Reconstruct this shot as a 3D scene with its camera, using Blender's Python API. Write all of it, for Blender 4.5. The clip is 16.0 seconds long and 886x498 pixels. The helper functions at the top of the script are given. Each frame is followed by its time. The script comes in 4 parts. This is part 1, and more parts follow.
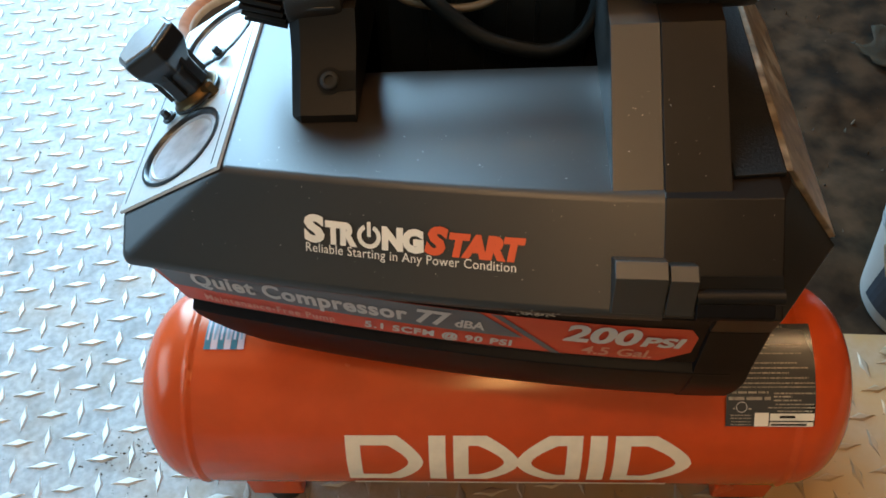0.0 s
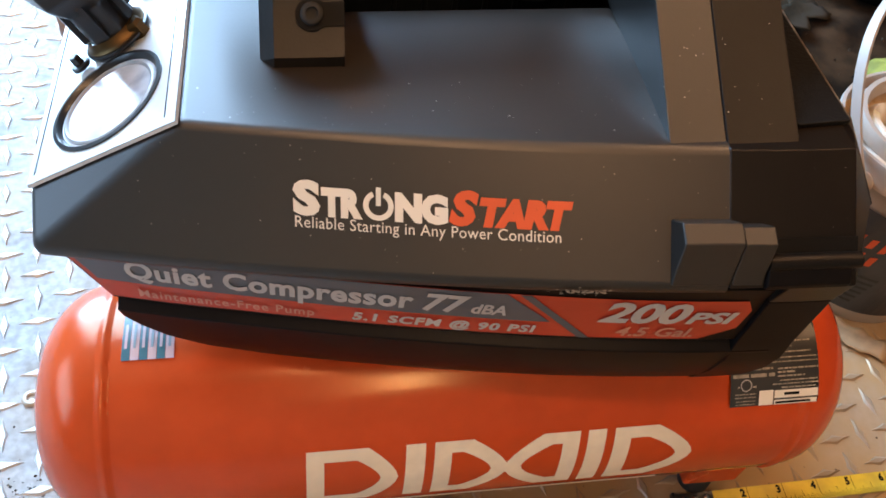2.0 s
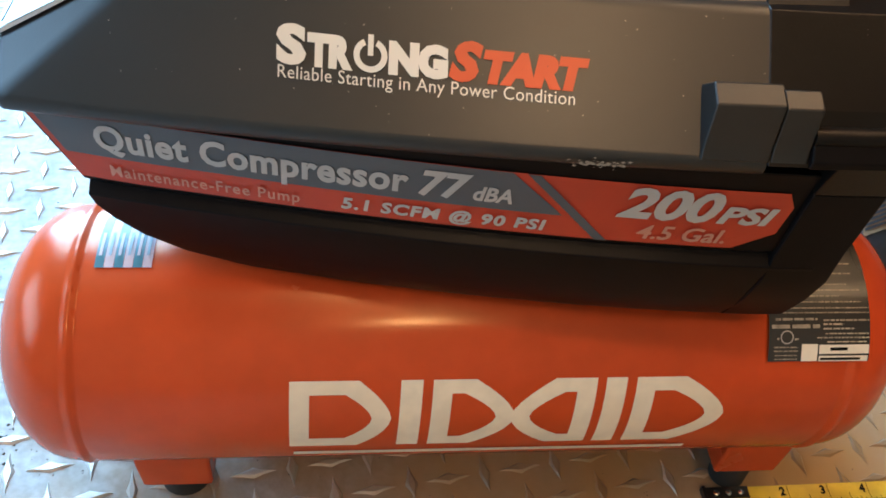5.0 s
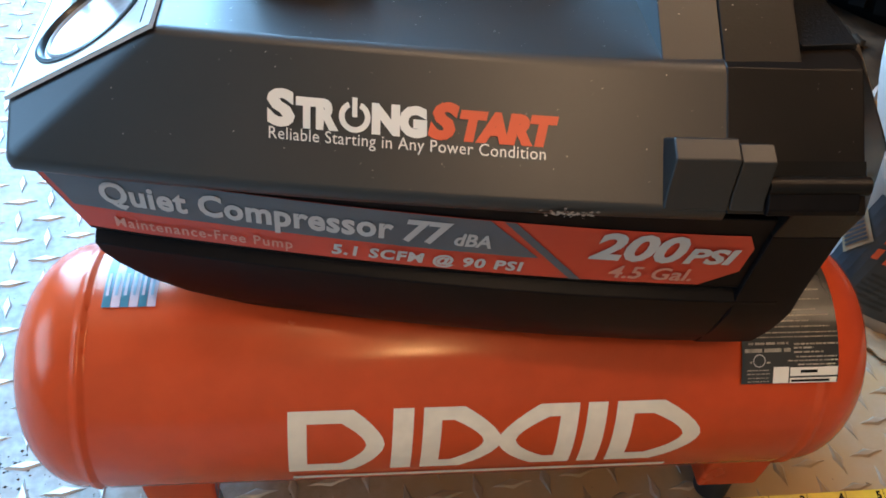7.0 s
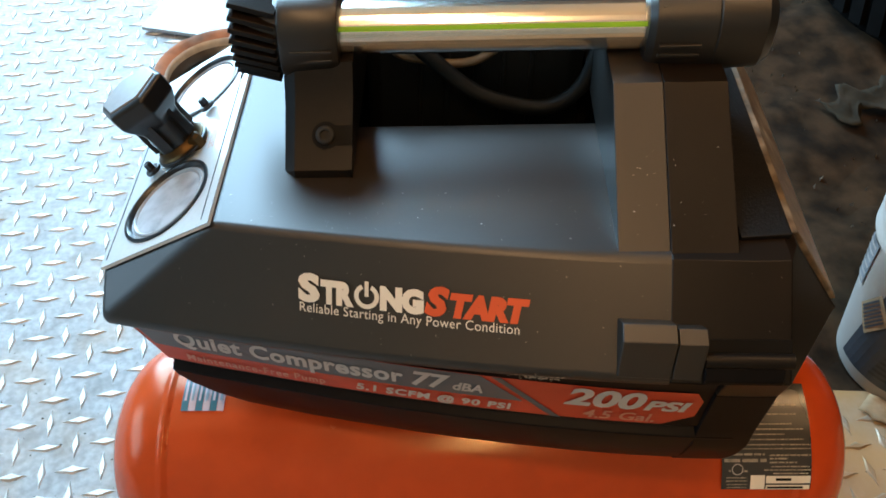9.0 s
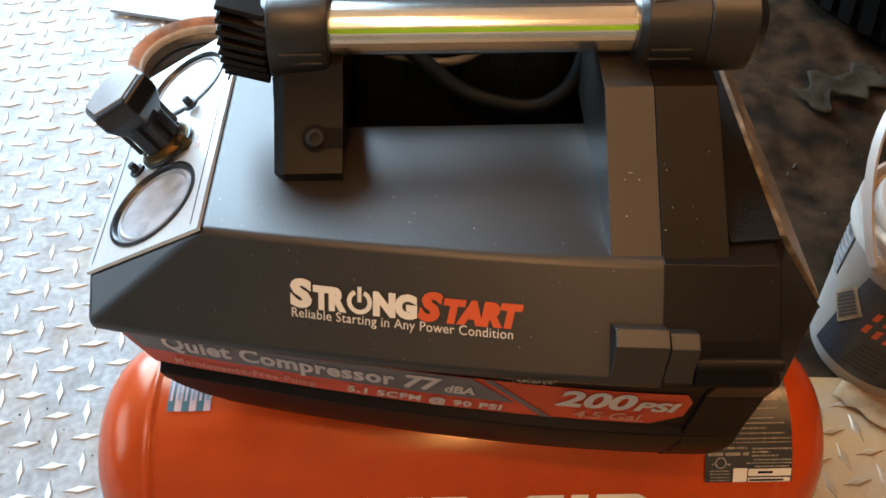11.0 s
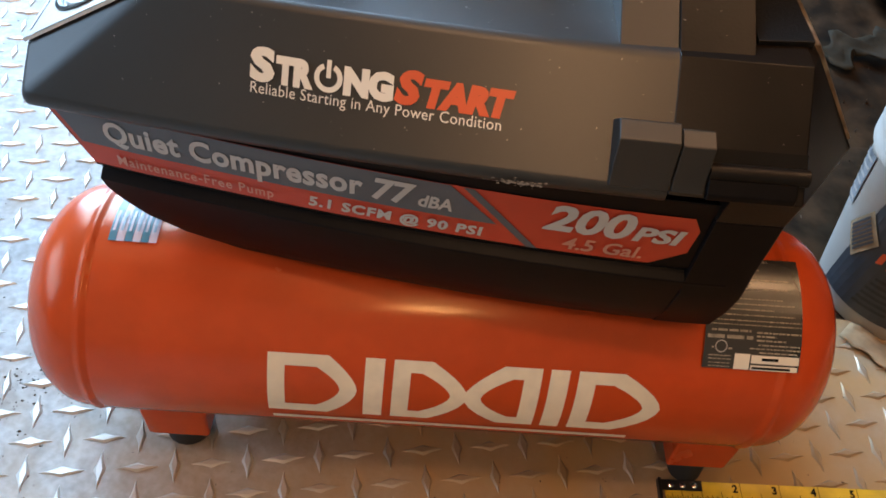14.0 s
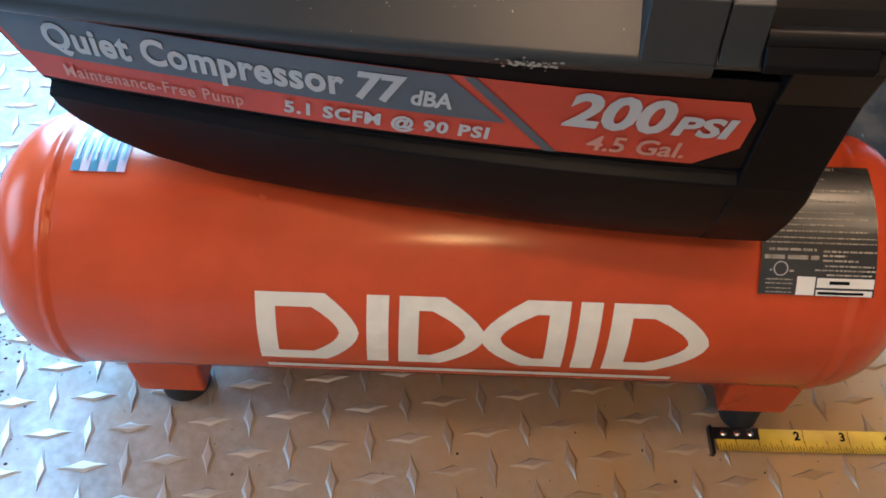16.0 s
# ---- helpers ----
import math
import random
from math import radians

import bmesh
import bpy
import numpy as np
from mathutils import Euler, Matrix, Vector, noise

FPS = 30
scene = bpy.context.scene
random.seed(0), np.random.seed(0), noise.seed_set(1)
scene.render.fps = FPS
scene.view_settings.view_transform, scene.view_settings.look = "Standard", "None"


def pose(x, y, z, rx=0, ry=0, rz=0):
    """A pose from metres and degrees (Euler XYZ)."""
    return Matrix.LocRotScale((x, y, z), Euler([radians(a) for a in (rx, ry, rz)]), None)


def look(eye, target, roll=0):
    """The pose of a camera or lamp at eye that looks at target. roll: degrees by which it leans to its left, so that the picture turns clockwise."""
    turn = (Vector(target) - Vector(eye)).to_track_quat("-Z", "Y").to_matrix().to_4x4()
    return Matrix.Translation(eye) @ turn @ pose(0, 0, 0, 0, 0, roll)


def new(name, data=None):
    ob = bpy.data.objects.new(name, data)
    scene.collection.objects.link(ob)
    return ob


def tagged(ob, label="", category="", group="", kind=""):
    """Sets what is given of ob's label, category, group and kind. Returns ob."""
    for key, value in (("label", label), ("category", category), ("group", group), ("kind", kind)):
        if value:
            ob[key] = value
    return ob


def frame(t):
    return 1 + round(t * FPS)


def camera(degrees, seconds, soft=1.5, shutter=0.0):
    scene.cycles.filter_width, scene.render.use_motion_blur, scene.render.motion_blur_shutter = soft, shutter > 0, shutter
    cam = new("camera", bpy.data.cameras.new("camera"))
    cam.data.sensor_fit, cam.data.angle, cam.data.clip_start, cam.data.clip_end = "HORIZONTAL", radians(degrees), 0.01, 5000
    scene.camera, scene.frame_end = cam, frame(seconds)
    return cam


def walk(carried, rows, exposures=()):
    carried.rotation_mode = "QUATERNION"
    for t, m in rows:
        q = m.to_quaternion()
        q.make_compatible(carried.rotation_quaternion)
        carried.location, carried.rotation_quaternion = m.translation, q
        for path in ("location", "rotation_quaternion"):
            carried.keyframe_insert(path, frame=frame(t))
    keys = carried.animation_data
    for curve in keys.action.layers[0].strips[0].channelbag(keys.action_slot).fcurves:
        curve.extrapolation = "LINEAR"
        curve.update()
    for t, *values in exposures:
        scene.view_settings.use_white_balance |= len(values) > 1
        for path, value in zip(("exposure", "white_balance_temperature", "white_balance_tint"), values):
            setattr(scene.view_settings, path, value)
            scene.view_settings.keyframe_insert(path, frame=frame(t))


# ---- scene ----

# ------------------------------------------------------------------ camera
cam = camera(52.9, 16.0, soft=1.7)
PATH = [
    (0, (0.0012, -0.3113, 0.5882), (-0.1036, 0.9967, -0.9210), -2.77),
    (0.5, (-0.0647, -0.3109, 0.5951), (-0.0163, 0.9890, -0.9240), 0.34),
    (1, (-0.0878, -0.2809, 0.5693), (0.0430, 1.0115, -0.9514), 2.03),
    (1.5, (-0.0906, -0.2645, 0.5422), (0.2169, 0.9845, -0.9894), 8.48),
    (2, (-0.0854, -0.2674, 0.5231), (0.2446, 1.0163, -0.9747), 9.47),
    (2.5, (-0.0772, -0.2827, 0.4810), (0.2347, 1.1645, -0.8637), 10.14),
    (3, (-0.0677, -0.2902, 0.4386), (0.1734, 1.1801, -0.8957), 9.87),
    (3.5, (-0.0646, -0.2952, 0.4403), (0.1595, 1.1740, -0.8981), 9.72),
    (4, (-0.0645, -0.2959, 0.4432), (0.1701, 1.1544, -0.9138), 9.39),
    (6.5, (-0.0643, -0.2977, 0.4540), (0.1716, 1.1120, -0.9449), 7.52),
    (7, (-0.0595, -0.3005, 0.4743), (0.1739, 1.1156, -0.9187), 7.20),
    (7.5, (-0.0221, -0.3265, 0.5141), (0.1062, 1.0979, -0.8840), 6.54),
    (8, (0.0091, -0.3384, 0.5313), (-0.0012, 1.0836, -0.8750), 3.55),
    (8.5, (-0.0035, -0.3230, 0.5604), (-0.0193, 1.0895, -0.8555), 2.02),
    (8.7, (-0.0133, -0.3085, 0.5762), (-0.0236, 1.0940, -0.8496), 1.19),
    (10.8, (-0.0337, -0.2836, 0.5958), (0.0401, 1.0634, -0.8807), 2.89),
    (11, (-0.0329, -0.2892, 0.5922), (0.0448, 1.0566, -0.8851), 3.08),
    (11.5, (-0.0309, -0.3009, 0.5816), (0.0443, 1.0430, -0.8977), 3.61),
    (12, (-0.0316, -0.3163, 0.5627), (0.0504, 1.0202, -0.9229), 5.57),
    (12.5, (-0.0331, -0.3198, 0.5610), (0.0538, 1.0107, -0.9297), 6.15),
    (13, (-0.0343, -0.3221, 0.5548), (0.0551, 1.0189, -0.9263), 6.33),
    (13.5, (-0.0317, -0.3231, 0.5333), (0.0648, 1.0247, -0.9412), 6.85),
    (14, (-0.0189, -0.3246, 0.4894), (0.0667, 1.0643, -0.9472), 7.90),
    (14.5, (-0.0070, -0.3028, 0.4399), (0.0253, 1.0338, -1.0476), 7.01),
    (15, (0.0053, -0.2964, 0.4144), (0.0192, 0.9719, -1.1320), 6.56),
    (15.5, (0.0032, -0.2936, 0.4168), (0.0142, 0.9730, -1.1310), 4.95),
    (16, (-0.0012, -0.2963, 0.4337), (-0.0006, 1.0275, -1.0655), 3.42),
]
EXPOSURES = [(0, -0.43, 6400, 8), (0.5, -0.57, 6350, 12), (1.0, -0.67, 6300, 17), (2.0, -0.10, 6600, 22), (2.5, -0.26, 5950, 14), (3.0, -0.30, 6200, 14), (3.5, -0.16, 6000, 10), (4.2, -0.03, 5900, 10), (6.5, -0.13, 5600, 10), (7.0, -0.18, 5450, 10), (7.5, -0.40, 6050, 15), (8.5, -0.45, 6550, 10), (11, -0.42, 7700, 22), (13.0, -0.42, 7500, 22), (14.5, -0.22, 6250, 15), (15, 0.0, 6100, 10), (15.5, 0.14, 5750, 10), (16, 0.09, 5100, 10)]
walk(cam, [(t, look(eye, target, roll)) for t, eye, target, roll in PATH], EXPOSURES)

# ------------------------------------------------------------------ world and lights
world = bpy.data.worlds.new("world")
scene.world = world
world.use_nodes = True
wn = world.node_tree
sky = wn.nodes.new("ShaderNodeTexSky")
sky.sky_type = "NISHITA"
sky.sun_disc = False
sky.sun_elevation, sky.sun_rotation = radians(28), radians(-60)
wn.links.new(sky.outputs["Color"], wn.nodes["Background"].inputs["Color"])
wn.nodes["Background"].inputs["Strength"].default_value = 0.10


def area_light(name, m, sx, sy, power, colour, spread=180):
    d = bpy.data.lights.new(name, "AREA")
    d.shape, d.size, d.size_y, d.energy, d.color = "RECTANGLE", sx, sy, power, colour
    d.spread = radians(spread)
    ob = new(name, d)
    ob.matrix_world = m
    return ob


# daylight through the tall doorway behind, plus an assumed unseen opening at the side
DAY = (0.42, 0.73, 1.0)
area_light("doorway_daylight", look((-1.16, 1.98, 1.48), (-1.02, 0.0, 1.05)), 1.52, 2.75, 395, DAY)
area_light("side_window_daylight", look((-2.66, -0.12, 1.08), (0.0, -0.05, 0.5)), 1.80, 1.10, 50, DAY)
# warm bulbs of the ceiling fitting
BULBS = ((-0.22, -0.60, 2.25, 45.0), (-0.08, -1.22, 1.95, 37.0), (0.75, 0.30, 2.20, 36.0), (0.95, -0.35, 1.95, 14.0))
for bx, by, bz, power in BULBS:
    d = bpy.data.lights.new("bulb_light", "POINT")
    d.energy, d.color, d.shadow_soft_size = power, (1.0, 0.60, 0.28), 0.07
    new("bulb_light", d).location = (bx, by, bz - 0.06)


# ------------------------------------------------------------------ materials
def mat(name, base, rough=0.5, metal=0.0, var=0.12, scale=40.0, bump=0.0, bump_scale=400.0, spec=0.5, coat=0.0,
        dirt=None, dirt_scale=6.0, dirt_amount=0.5, rough_var=0.1, dust_sheen=None, lamp_stain=None):
    m = bpy.data.materials.new(name)
    m.use_nodes = True
    t = m.node_tree
    n, l = t.nodes, t.links
    b = n["Principled BSDF"]
    b.inputs["Metallic"].default_value = metal
    b.inputs["Specular IOR Level"].default_value = spec
    b.inputs["Coat Weight"].default_value = coat
    b.inputs["Coat Roughness"].default_value = 0.22
    co = n.new("ShaderNodeTexCoord")
    fine = n.new("ShaderNodeTexNoise")
    fine.inputs["Scale"].default_value, fine.inputs["Detail"].default_value = scale, 6
    l.new(co.outputs["Object"], fine.inputs["Vector"])
    big = n.new("ShaderNodeTexNoise")
    big.inputs["Scale"].default_value, big.inputs["Detail"].default_value = dirt_scale, 5
    l.new(co.outputs["Object"], big.inputs["Vector"])
    ramp = n.new("ShaderNodeValToRGB")
    lo = [c * (1 - var) for c in base]
    hi = [min(1, c * (1 + var)) for c in base]
    ramp.color_ramp.elements[0].color, ramp.color_ramp.elements[0].position = (*lo, 1), 0.35
    ramp.color_ramp.elements[1].color, ramp.color_ramp.elements[1].position = (*hi, 1), 0.65
    l.new(fine.outputs["Fac"], ramp.inputs["Fac"])
    col = ramp.outputs["Color"]
    if dirt:
        mix = n.new("ShaderNodeMix")
        mix.data_type = "RGBA"
        mask = n.new("ShaderNodeMapRange")
        mask.inputs["From Min"].default_value, mask.inputs["From Max"].default_value = 0.48, 0.72
        mask.inputs["To Max"].default_value = dirt_amount
        l.new(big.outputs["Fac"], mask.inputs["Value"])
        l.new(mask.outputs["Result"], mix.inputs["Factor"])
        l.new(col, mix.inputs["A"])
        mix.inputs["B"].default_value = (*dirt, 1)
        col = mix.outputs["Result"]
    if lamp_stain:
        # rusty dirt and warm lamplight painted in on the inner side of the plate
        st = n.new("ShaderNodeSeparateXYZ")
        l.new(co.outputs["Object"], st.inputs["Vector"])
        ed = n.new("ShaderNodeMapRange")
        ed.inputs["From Min"].default_value, ed.inputs["From Max"].default_value = -0.30, 0.08
        l.new(st.outputs["X"], ed.inputs["Value"])
        wob = n.new("ShaderNodeTexNoise")
        wob.inputs["Scale"].default_value, wob.inputs["Detail"].default_value = 14, 8
        l.new(co.outputs["Object"], wob.inputs["Vector"])
        ad = n.new("ShaderNodeMath")
        ad.operation = "MULTIPLY_ADD"
        l.new(wob.outputs["Fac"], ad.inputs[0])
        ad.inputs[1].default_value = 1.6
        l.new(ed.outputs["Result"], ad.inputs[2])
        cut = n.new("ShaderNodeMapRange")
        cut.inputs["From Min"].default_value, cut.inputs["From Max"].default_value = 0.75, 2.0
        cut.inputs["To Max"].default_value = 1.0
        l.new(ad.outputs["Value"], cut.inputs["Value"])
        sx = n.new("ShaderNodeMix")
        sx.data_type = "RGBA"
        l.new(cut.outputs["Result"], sx.inputs["Factor"])
        l.new(col, sx.inputs["A"])
        sx.inputs["B"].default_value = (*lamp_stain, 1)
        col = sx.outputs["Result"]
    if dust_sheen:
        # settled dust and a painted warm sheen on what faces up, patchy
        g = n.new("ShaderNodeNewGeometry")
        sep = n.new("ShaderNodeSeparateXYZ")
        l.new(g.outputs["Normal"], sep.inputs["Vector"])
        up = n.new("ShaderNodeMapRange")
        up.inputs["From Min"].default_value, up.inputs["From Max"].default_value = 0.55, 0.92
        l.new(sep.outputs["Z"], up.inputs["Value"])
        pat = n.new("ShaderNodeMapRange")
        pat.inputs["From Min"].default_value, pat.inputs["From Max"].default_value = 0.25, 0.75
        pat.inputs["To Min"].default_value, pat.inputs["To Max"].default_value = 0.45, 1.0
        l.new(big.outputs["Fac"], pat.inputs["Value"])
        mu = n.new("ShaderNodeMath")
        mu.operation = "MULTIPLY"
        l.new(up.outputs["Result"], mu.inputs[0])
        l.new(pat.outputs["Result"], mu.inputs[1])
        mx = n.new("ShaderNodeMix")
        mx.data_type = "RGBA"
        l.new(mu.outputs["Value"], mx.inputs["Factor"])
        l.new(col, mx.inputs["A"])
        mx.inputs["B"].default_value = (*dust_sheen, 1)
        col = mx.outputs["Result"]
    l.new(col, b.inputs["Base Color"])
    rr = n.new("ShaderNodeMapRange")
    rr.inputs["To Min"].default_value, rr.inputs["To Max"].default_value = max(0.02, rough - rough_var), min(1, rough + rough_var)
    l.new(big.outputs["Fac"], rr.inputs["Value"])
    l.new(rr.outputs["Result"], b.inputs["Roughness"])
    if bump:
        g = n.new("ShaderNodeTexNoise")
        g.inputs["Scale"].default_value, g.inputs["Detail"].default_value = bump_scale, 3
        l.new(co.outputs["Object"], g.inputs["Vector"])
        bp = n.new("ShaderNodeBump")
        bp.inputs["Strength"].default_value, bp.inputs["Distance"].default_value = bump, 0.0006
        l.new(g.outputs["Fac"], bp.inputs["Height"])
        l.new(bp.outputs["Normal"], b.inputs["Normal"])
    return m


M_PLASTIC = mat("black_plastic", (0.0062, 0.0058, 0.0052), 0.40, var=0.10, scale=200, spec=0.72, bump=0.05, bump_scale=900, dirt=(0.013, 0.0115, 0.0095), dirt_scale=11, dirt_amount=0.5, rough_var=0.10, dust_sheen=(0.019, 0.0102, 0.0044))
M_COVER = mat("black_cover_plastic", (0.0052, 0.0045, 0.004), 0.36, var=0.10, scale=200, spec=0.20, dirt=(0.016, 0.012, 0.009), dirt_scale=14, dirt_amount=0.5, dust_sheen=(0.011, 0.0060, 0.003), bump=0.10, bump_scale=900)
# black plastic with the shade under the overhang put into its colour
M_SHADED = mat("shaded_black_plastic", (0.0046, 0.0037, 0.0039), 0.42, var=0.15, scale=200, spec=0.10, dirt=(0.0085, 0.0062, 0.0060), dirt_scale=12, dirt_amount=0.5)
M_HOUSING = mat("dark_housing", (0.0050, 0.0062, 0.0066), 0.55, var=0.2, scale=200, spec=0.22)
M_INLAY = mat("grainy_black", (0.0045, 0.0038, 0.0034), 0.5, var=0.3, scale=300, spec=0.25, bump=0.6, bump_scale=700)
M_GLOSS = mat("gloss_black", (0.008, 0.008, 0.009), 0.30, var=0.1, scale=300)
M_RUBBER = mat("rubber", (0.015, 0.014, 0.013), 0.8, bump=0.2)
M_ORANGE = mat("orange_enamel", (0.49, 0.060, 0.012), 0.24, spec=0.42, var=0.05, scale=60, bump=0.03, bump_scale=120, dirt=(0.36, 0.05, 0.016), dirt_scale=10, dirt_amount=0.3)
M_ORANGE.node_tree.nodes["Principled BSDF"].inputs["Specular Tint"].default_value = (1.0, 0.84, 0.55, 1)
M_CREAM = mat("cream_print", (0.74, 0.68, 0.56), 0.45, var=0.06, scale=120, dirt=(0.5, 0.42, 0.32), dirt_scale=30, dirt_amount=0.35)
M_WHITE = mat("white_print", (0.72, 0.69, 0.62), 0.45, var=0.05)
M_FADED = mat("faded_orange_print", (0.62, 0.34, 0.24), 0.45, var=0.1)
M_REDTXT = mat("orange_print", (0.62, 0.085, 0.02), 0.45, var=0.05)
M_LABRED = mat("label_red", (0.45, 0.045, 0.018), 0.38, var=0.05)
M_LABGREY = mat("label_grey", (0.075, 0.085, 0.10), 0.38, var=0.08)
M_LABTXT = mat("label_text", (0.42, 0.41, 0.40), 0.4, var=0.05)
M_LABPINK = mat("label_pink_text", (0.50, 0.24, 0.18), 0.4, var=0.05)
M_PANEL = mat("silver_panel", (0.60, 0.63, 0.64), 0.34, metal=0.35, var=0.03, scale=300)
M_CAP = mat("pale_cap", (0.24, 0.25, 0.26), 0.32, var=0.06, scale=200)
M_CHROME = mat("chrome", (0.80, 0.78, 0.73), 0.20, metal=1.0, var=0.04)
M_BRASS = mat("brass", (0.11, 0.065, 0.028), 0.42, metal=1.0, var=0.25)
M_TYRE = mat("tyre_rubber", (0.004, 0.004, 0.004), 0.9, spec=0.04, var=0.2, scale=60, bump=0.3, bump_scale=200)
M_SCRAP = mat("dusty_film", (0.024, 0.018, 0.011), 0.9, spec=0.1, var=0.3, scale=40, dirt=(0.04, 0.032, 0.024), dirt_scale=30, dirt_amount=0.8)
M_GREEN = mat("green_stripe", (0.30, 0.62, 0.03), 0.35, var=0.05)
M_STEEL = mat("plate_steel", (0.30, 0.30, 0.30), 0.58, metal=0.15, spec=0.3, var=0.18, scale=170, dirt=(0.15, 0.135, 0.12), dirt_scale=42, dirt_amount=0.5, bump=0.3, bump_scale=160, rough_var=0.12, lamp_stain=(0.36, 0.222, 0.096))
M_TREAD = mat("rubbed_steel", (0.58, 0.58, 0.57), 0.40, metal=0.35, var=0.10, scale=60, dirt=(0.45, 0.40, 0.34), dirt_scale=30, dirt_amount=0.6, lamp_stain=(0.31, 0.195, 0.09))
M_CRUMB = mat("crumbs", (0.055, 0.040, 0.027), 0.9, spec=0.2, var=0.5, scale=50)
M_GROUND = mat("dirty_concrete", (0.028, 0.0160, 0.0080), 0.9, spec=0.1, var=0.6, scale=30, dirt=(0.005, 0.004, 0.0032), dirt_scale=13, dirt_amount=0.6, bump=0.9, bump_scale=60)
M_RUST = mat("rust", (0.30, 0.11, 0.042), 0.75, var=0.45, scale=50, dirt=(0.45, 0.36, 0.28), dirt_scale=16, dirt_amount=0.7, bump=0.6, bump_scale=120)
M_FLAKE = mat("flaking_paint", (0.55, 0.50, 0.43), 0.6, var=0.2, scale=80, dirt=(0.30, 0.13, 0.06), dirt_scale=45, dirt_amount=0.9, bump=0.5, bump_scale=200)
M_RIMSTEEL = mat("worn_steel", (0.16, 0.155, 0.15), 0.35, metal=0.8, var=0.3, scale=40, dirt=(0.13, 0.07, 0.045), dirt_scale=12, dirt_amount=0.7)
M_SHEET = mat("grey_sheet", (0.30, 0.33, 0.35), 0.45, var=0.08, scale=20, dirt=(0.2, 0.2, 0.2), dirt_scale=5)
M_PAIL = mat("white_pail", (0.41, 0.365, 0.33), 0.42, var=0.05, scale=30, dirt=(0.32, 0.21, 0.13), dirt_scale=14, dirt_amount=0.7)
M_FADEPRINT = mat("faded_picture", (0.16, 0.16, 0.17), 0.45, var=0.5, scale=90)
M_PAILLABEL = mat("pail_label", (0.030, 0.034, 0.042), 0.4, var=0.2, scale=30)
M_OLIVE = mat("olive_cloth", (0.20, 0.20, 0.025), 0.85, var=0.3, scale=60, bump=0.6, bump_scale=300)
M_CABLE = mat("tan_cable", (0.11, 0.075, 0.04), 0.5)
M_DUST = mat("dust", (0.30, 0.28, 0.25), 0.9)
M_ENDPLATE = mat("scuffed_tan", (0.12, 0.085, 0.055), 0.4, var=0.5, scale=130, dirt=(0.38, 0.33, 0.26), dirt_scale=60, dirt_amount=0.9)
M_WALL = mat("dark_wall", (0.05, 0.038, 0.028), 0.85, var=0.25, scale=5)
M_BOUNCE = mat("tan_bounce", (0.33, 0.23, 0.14), 0.8, var=0.2, scale=6)
M_TAPE = mat("tape_yellow", (0.62, 0.43, 0.03), 0.38, var=0.08, scale=120, dirt=(0.3, 0.2, 0.04), dirt_scale=40, dirt_amount=0.5)
# flat black for print and for the painted dark of slots and recesses
M_FLATBLACK = mat("flat_black", (0.006, 0.0055, 0.005), 0.6, spec=0.1)
M_GOLDLABEL = mat("black_gloss_label", (0.016, 0.015, 0.014), 0.27, spec=0.7, var=0.1)
M_PLATETXT = mat("worn_plate_print", (0.30, 0.27, 0.22), 0.4, var=0.3, scale=300)
M_TEAL = mat("teal_print", (0.035, 0.12, 0.15), 0.35)
M_TEALPALE = mat("faded_print", (0.20, 0.25, 0.28), 0.4)
M_STKPALE = mat("pale_pink_print", (0.52, 0.36, 0.36), 0.35)
M_PAPER = mat("scrap_paper", (0.27, 0.175, 0.092), 0.9, var=0.25, scale=60)
# bluish tone and blotches stand for reflections in the gauge glass
M_FACE = mat("gauge_face", (0.44, 0.48, 0.53), 0.34, var=0.12, scale=120, coat=1.0, dirt=(0.14, 0.15, 0.18), dirt_scale=70, dirt_amount=0.8)
M_FILLER = mat("filler", (0.50, 0.33, 0.16), 0.55, var=0.3, scale=40, dirt=(0.80, 0.74, 0.66), dirt_scale=28, dirt_amount=0.95)
M_BULB = bpy.data.materials.new("bulb_glow")
M_BULB.use_nodes = True
M_BULB.node_tree.nodes["Principled BSDF"].inputs["Emission Color"].default_value = (1.0, 0.6, 0.3, 1)
M_BULB.node_tree.nodes["Principled BSDF"].inputs["Emission Strength"].default_value = 4.0

# ------------------------------------------------------------------ mesh helpers
def part(name, bm, material, parent=None, label="", smooth=False, bevel=0.0, segs=2, crease=22):
    me = bpy.data.meshes.new(name)
    bmesh.ops.recalc_face_normals(bm, faces=bm.faces)
    for f in bm.faces:
        f.smooth = smooth or bevel > 0
    bm.to_mesh(me)
    bm.free()
    if bevel or smooth:
        me.set_sharp_from_angle(angle=radians(crease if bevel else 50))
    me.materials.append(material)
    ob = new(name, me)
    if parent is not None:
        ob.parent = parent
    if bevel:
        b = ob.modifiers.new("bevel", "BEVEL")
        b.width, b.segments, b.limit_method, b.angle_limit = bevel, segs, "ANGLE", radians(crease)
        b.harden_normals = True
    if label:
        ob["label"] = label
    return ob


def from_faces(verts, faces):
    bm = bmesh.new()
    vs = [bm.verts.new(v) for v in verts]
    for f in faces:
        try:
            bm.faces.new([vs[i] for i in f])
        except ValueError:
            pass
    bmesh.ops.remove_doubles(bm, verts=bm.verts, dist=1e-6)
    return bm


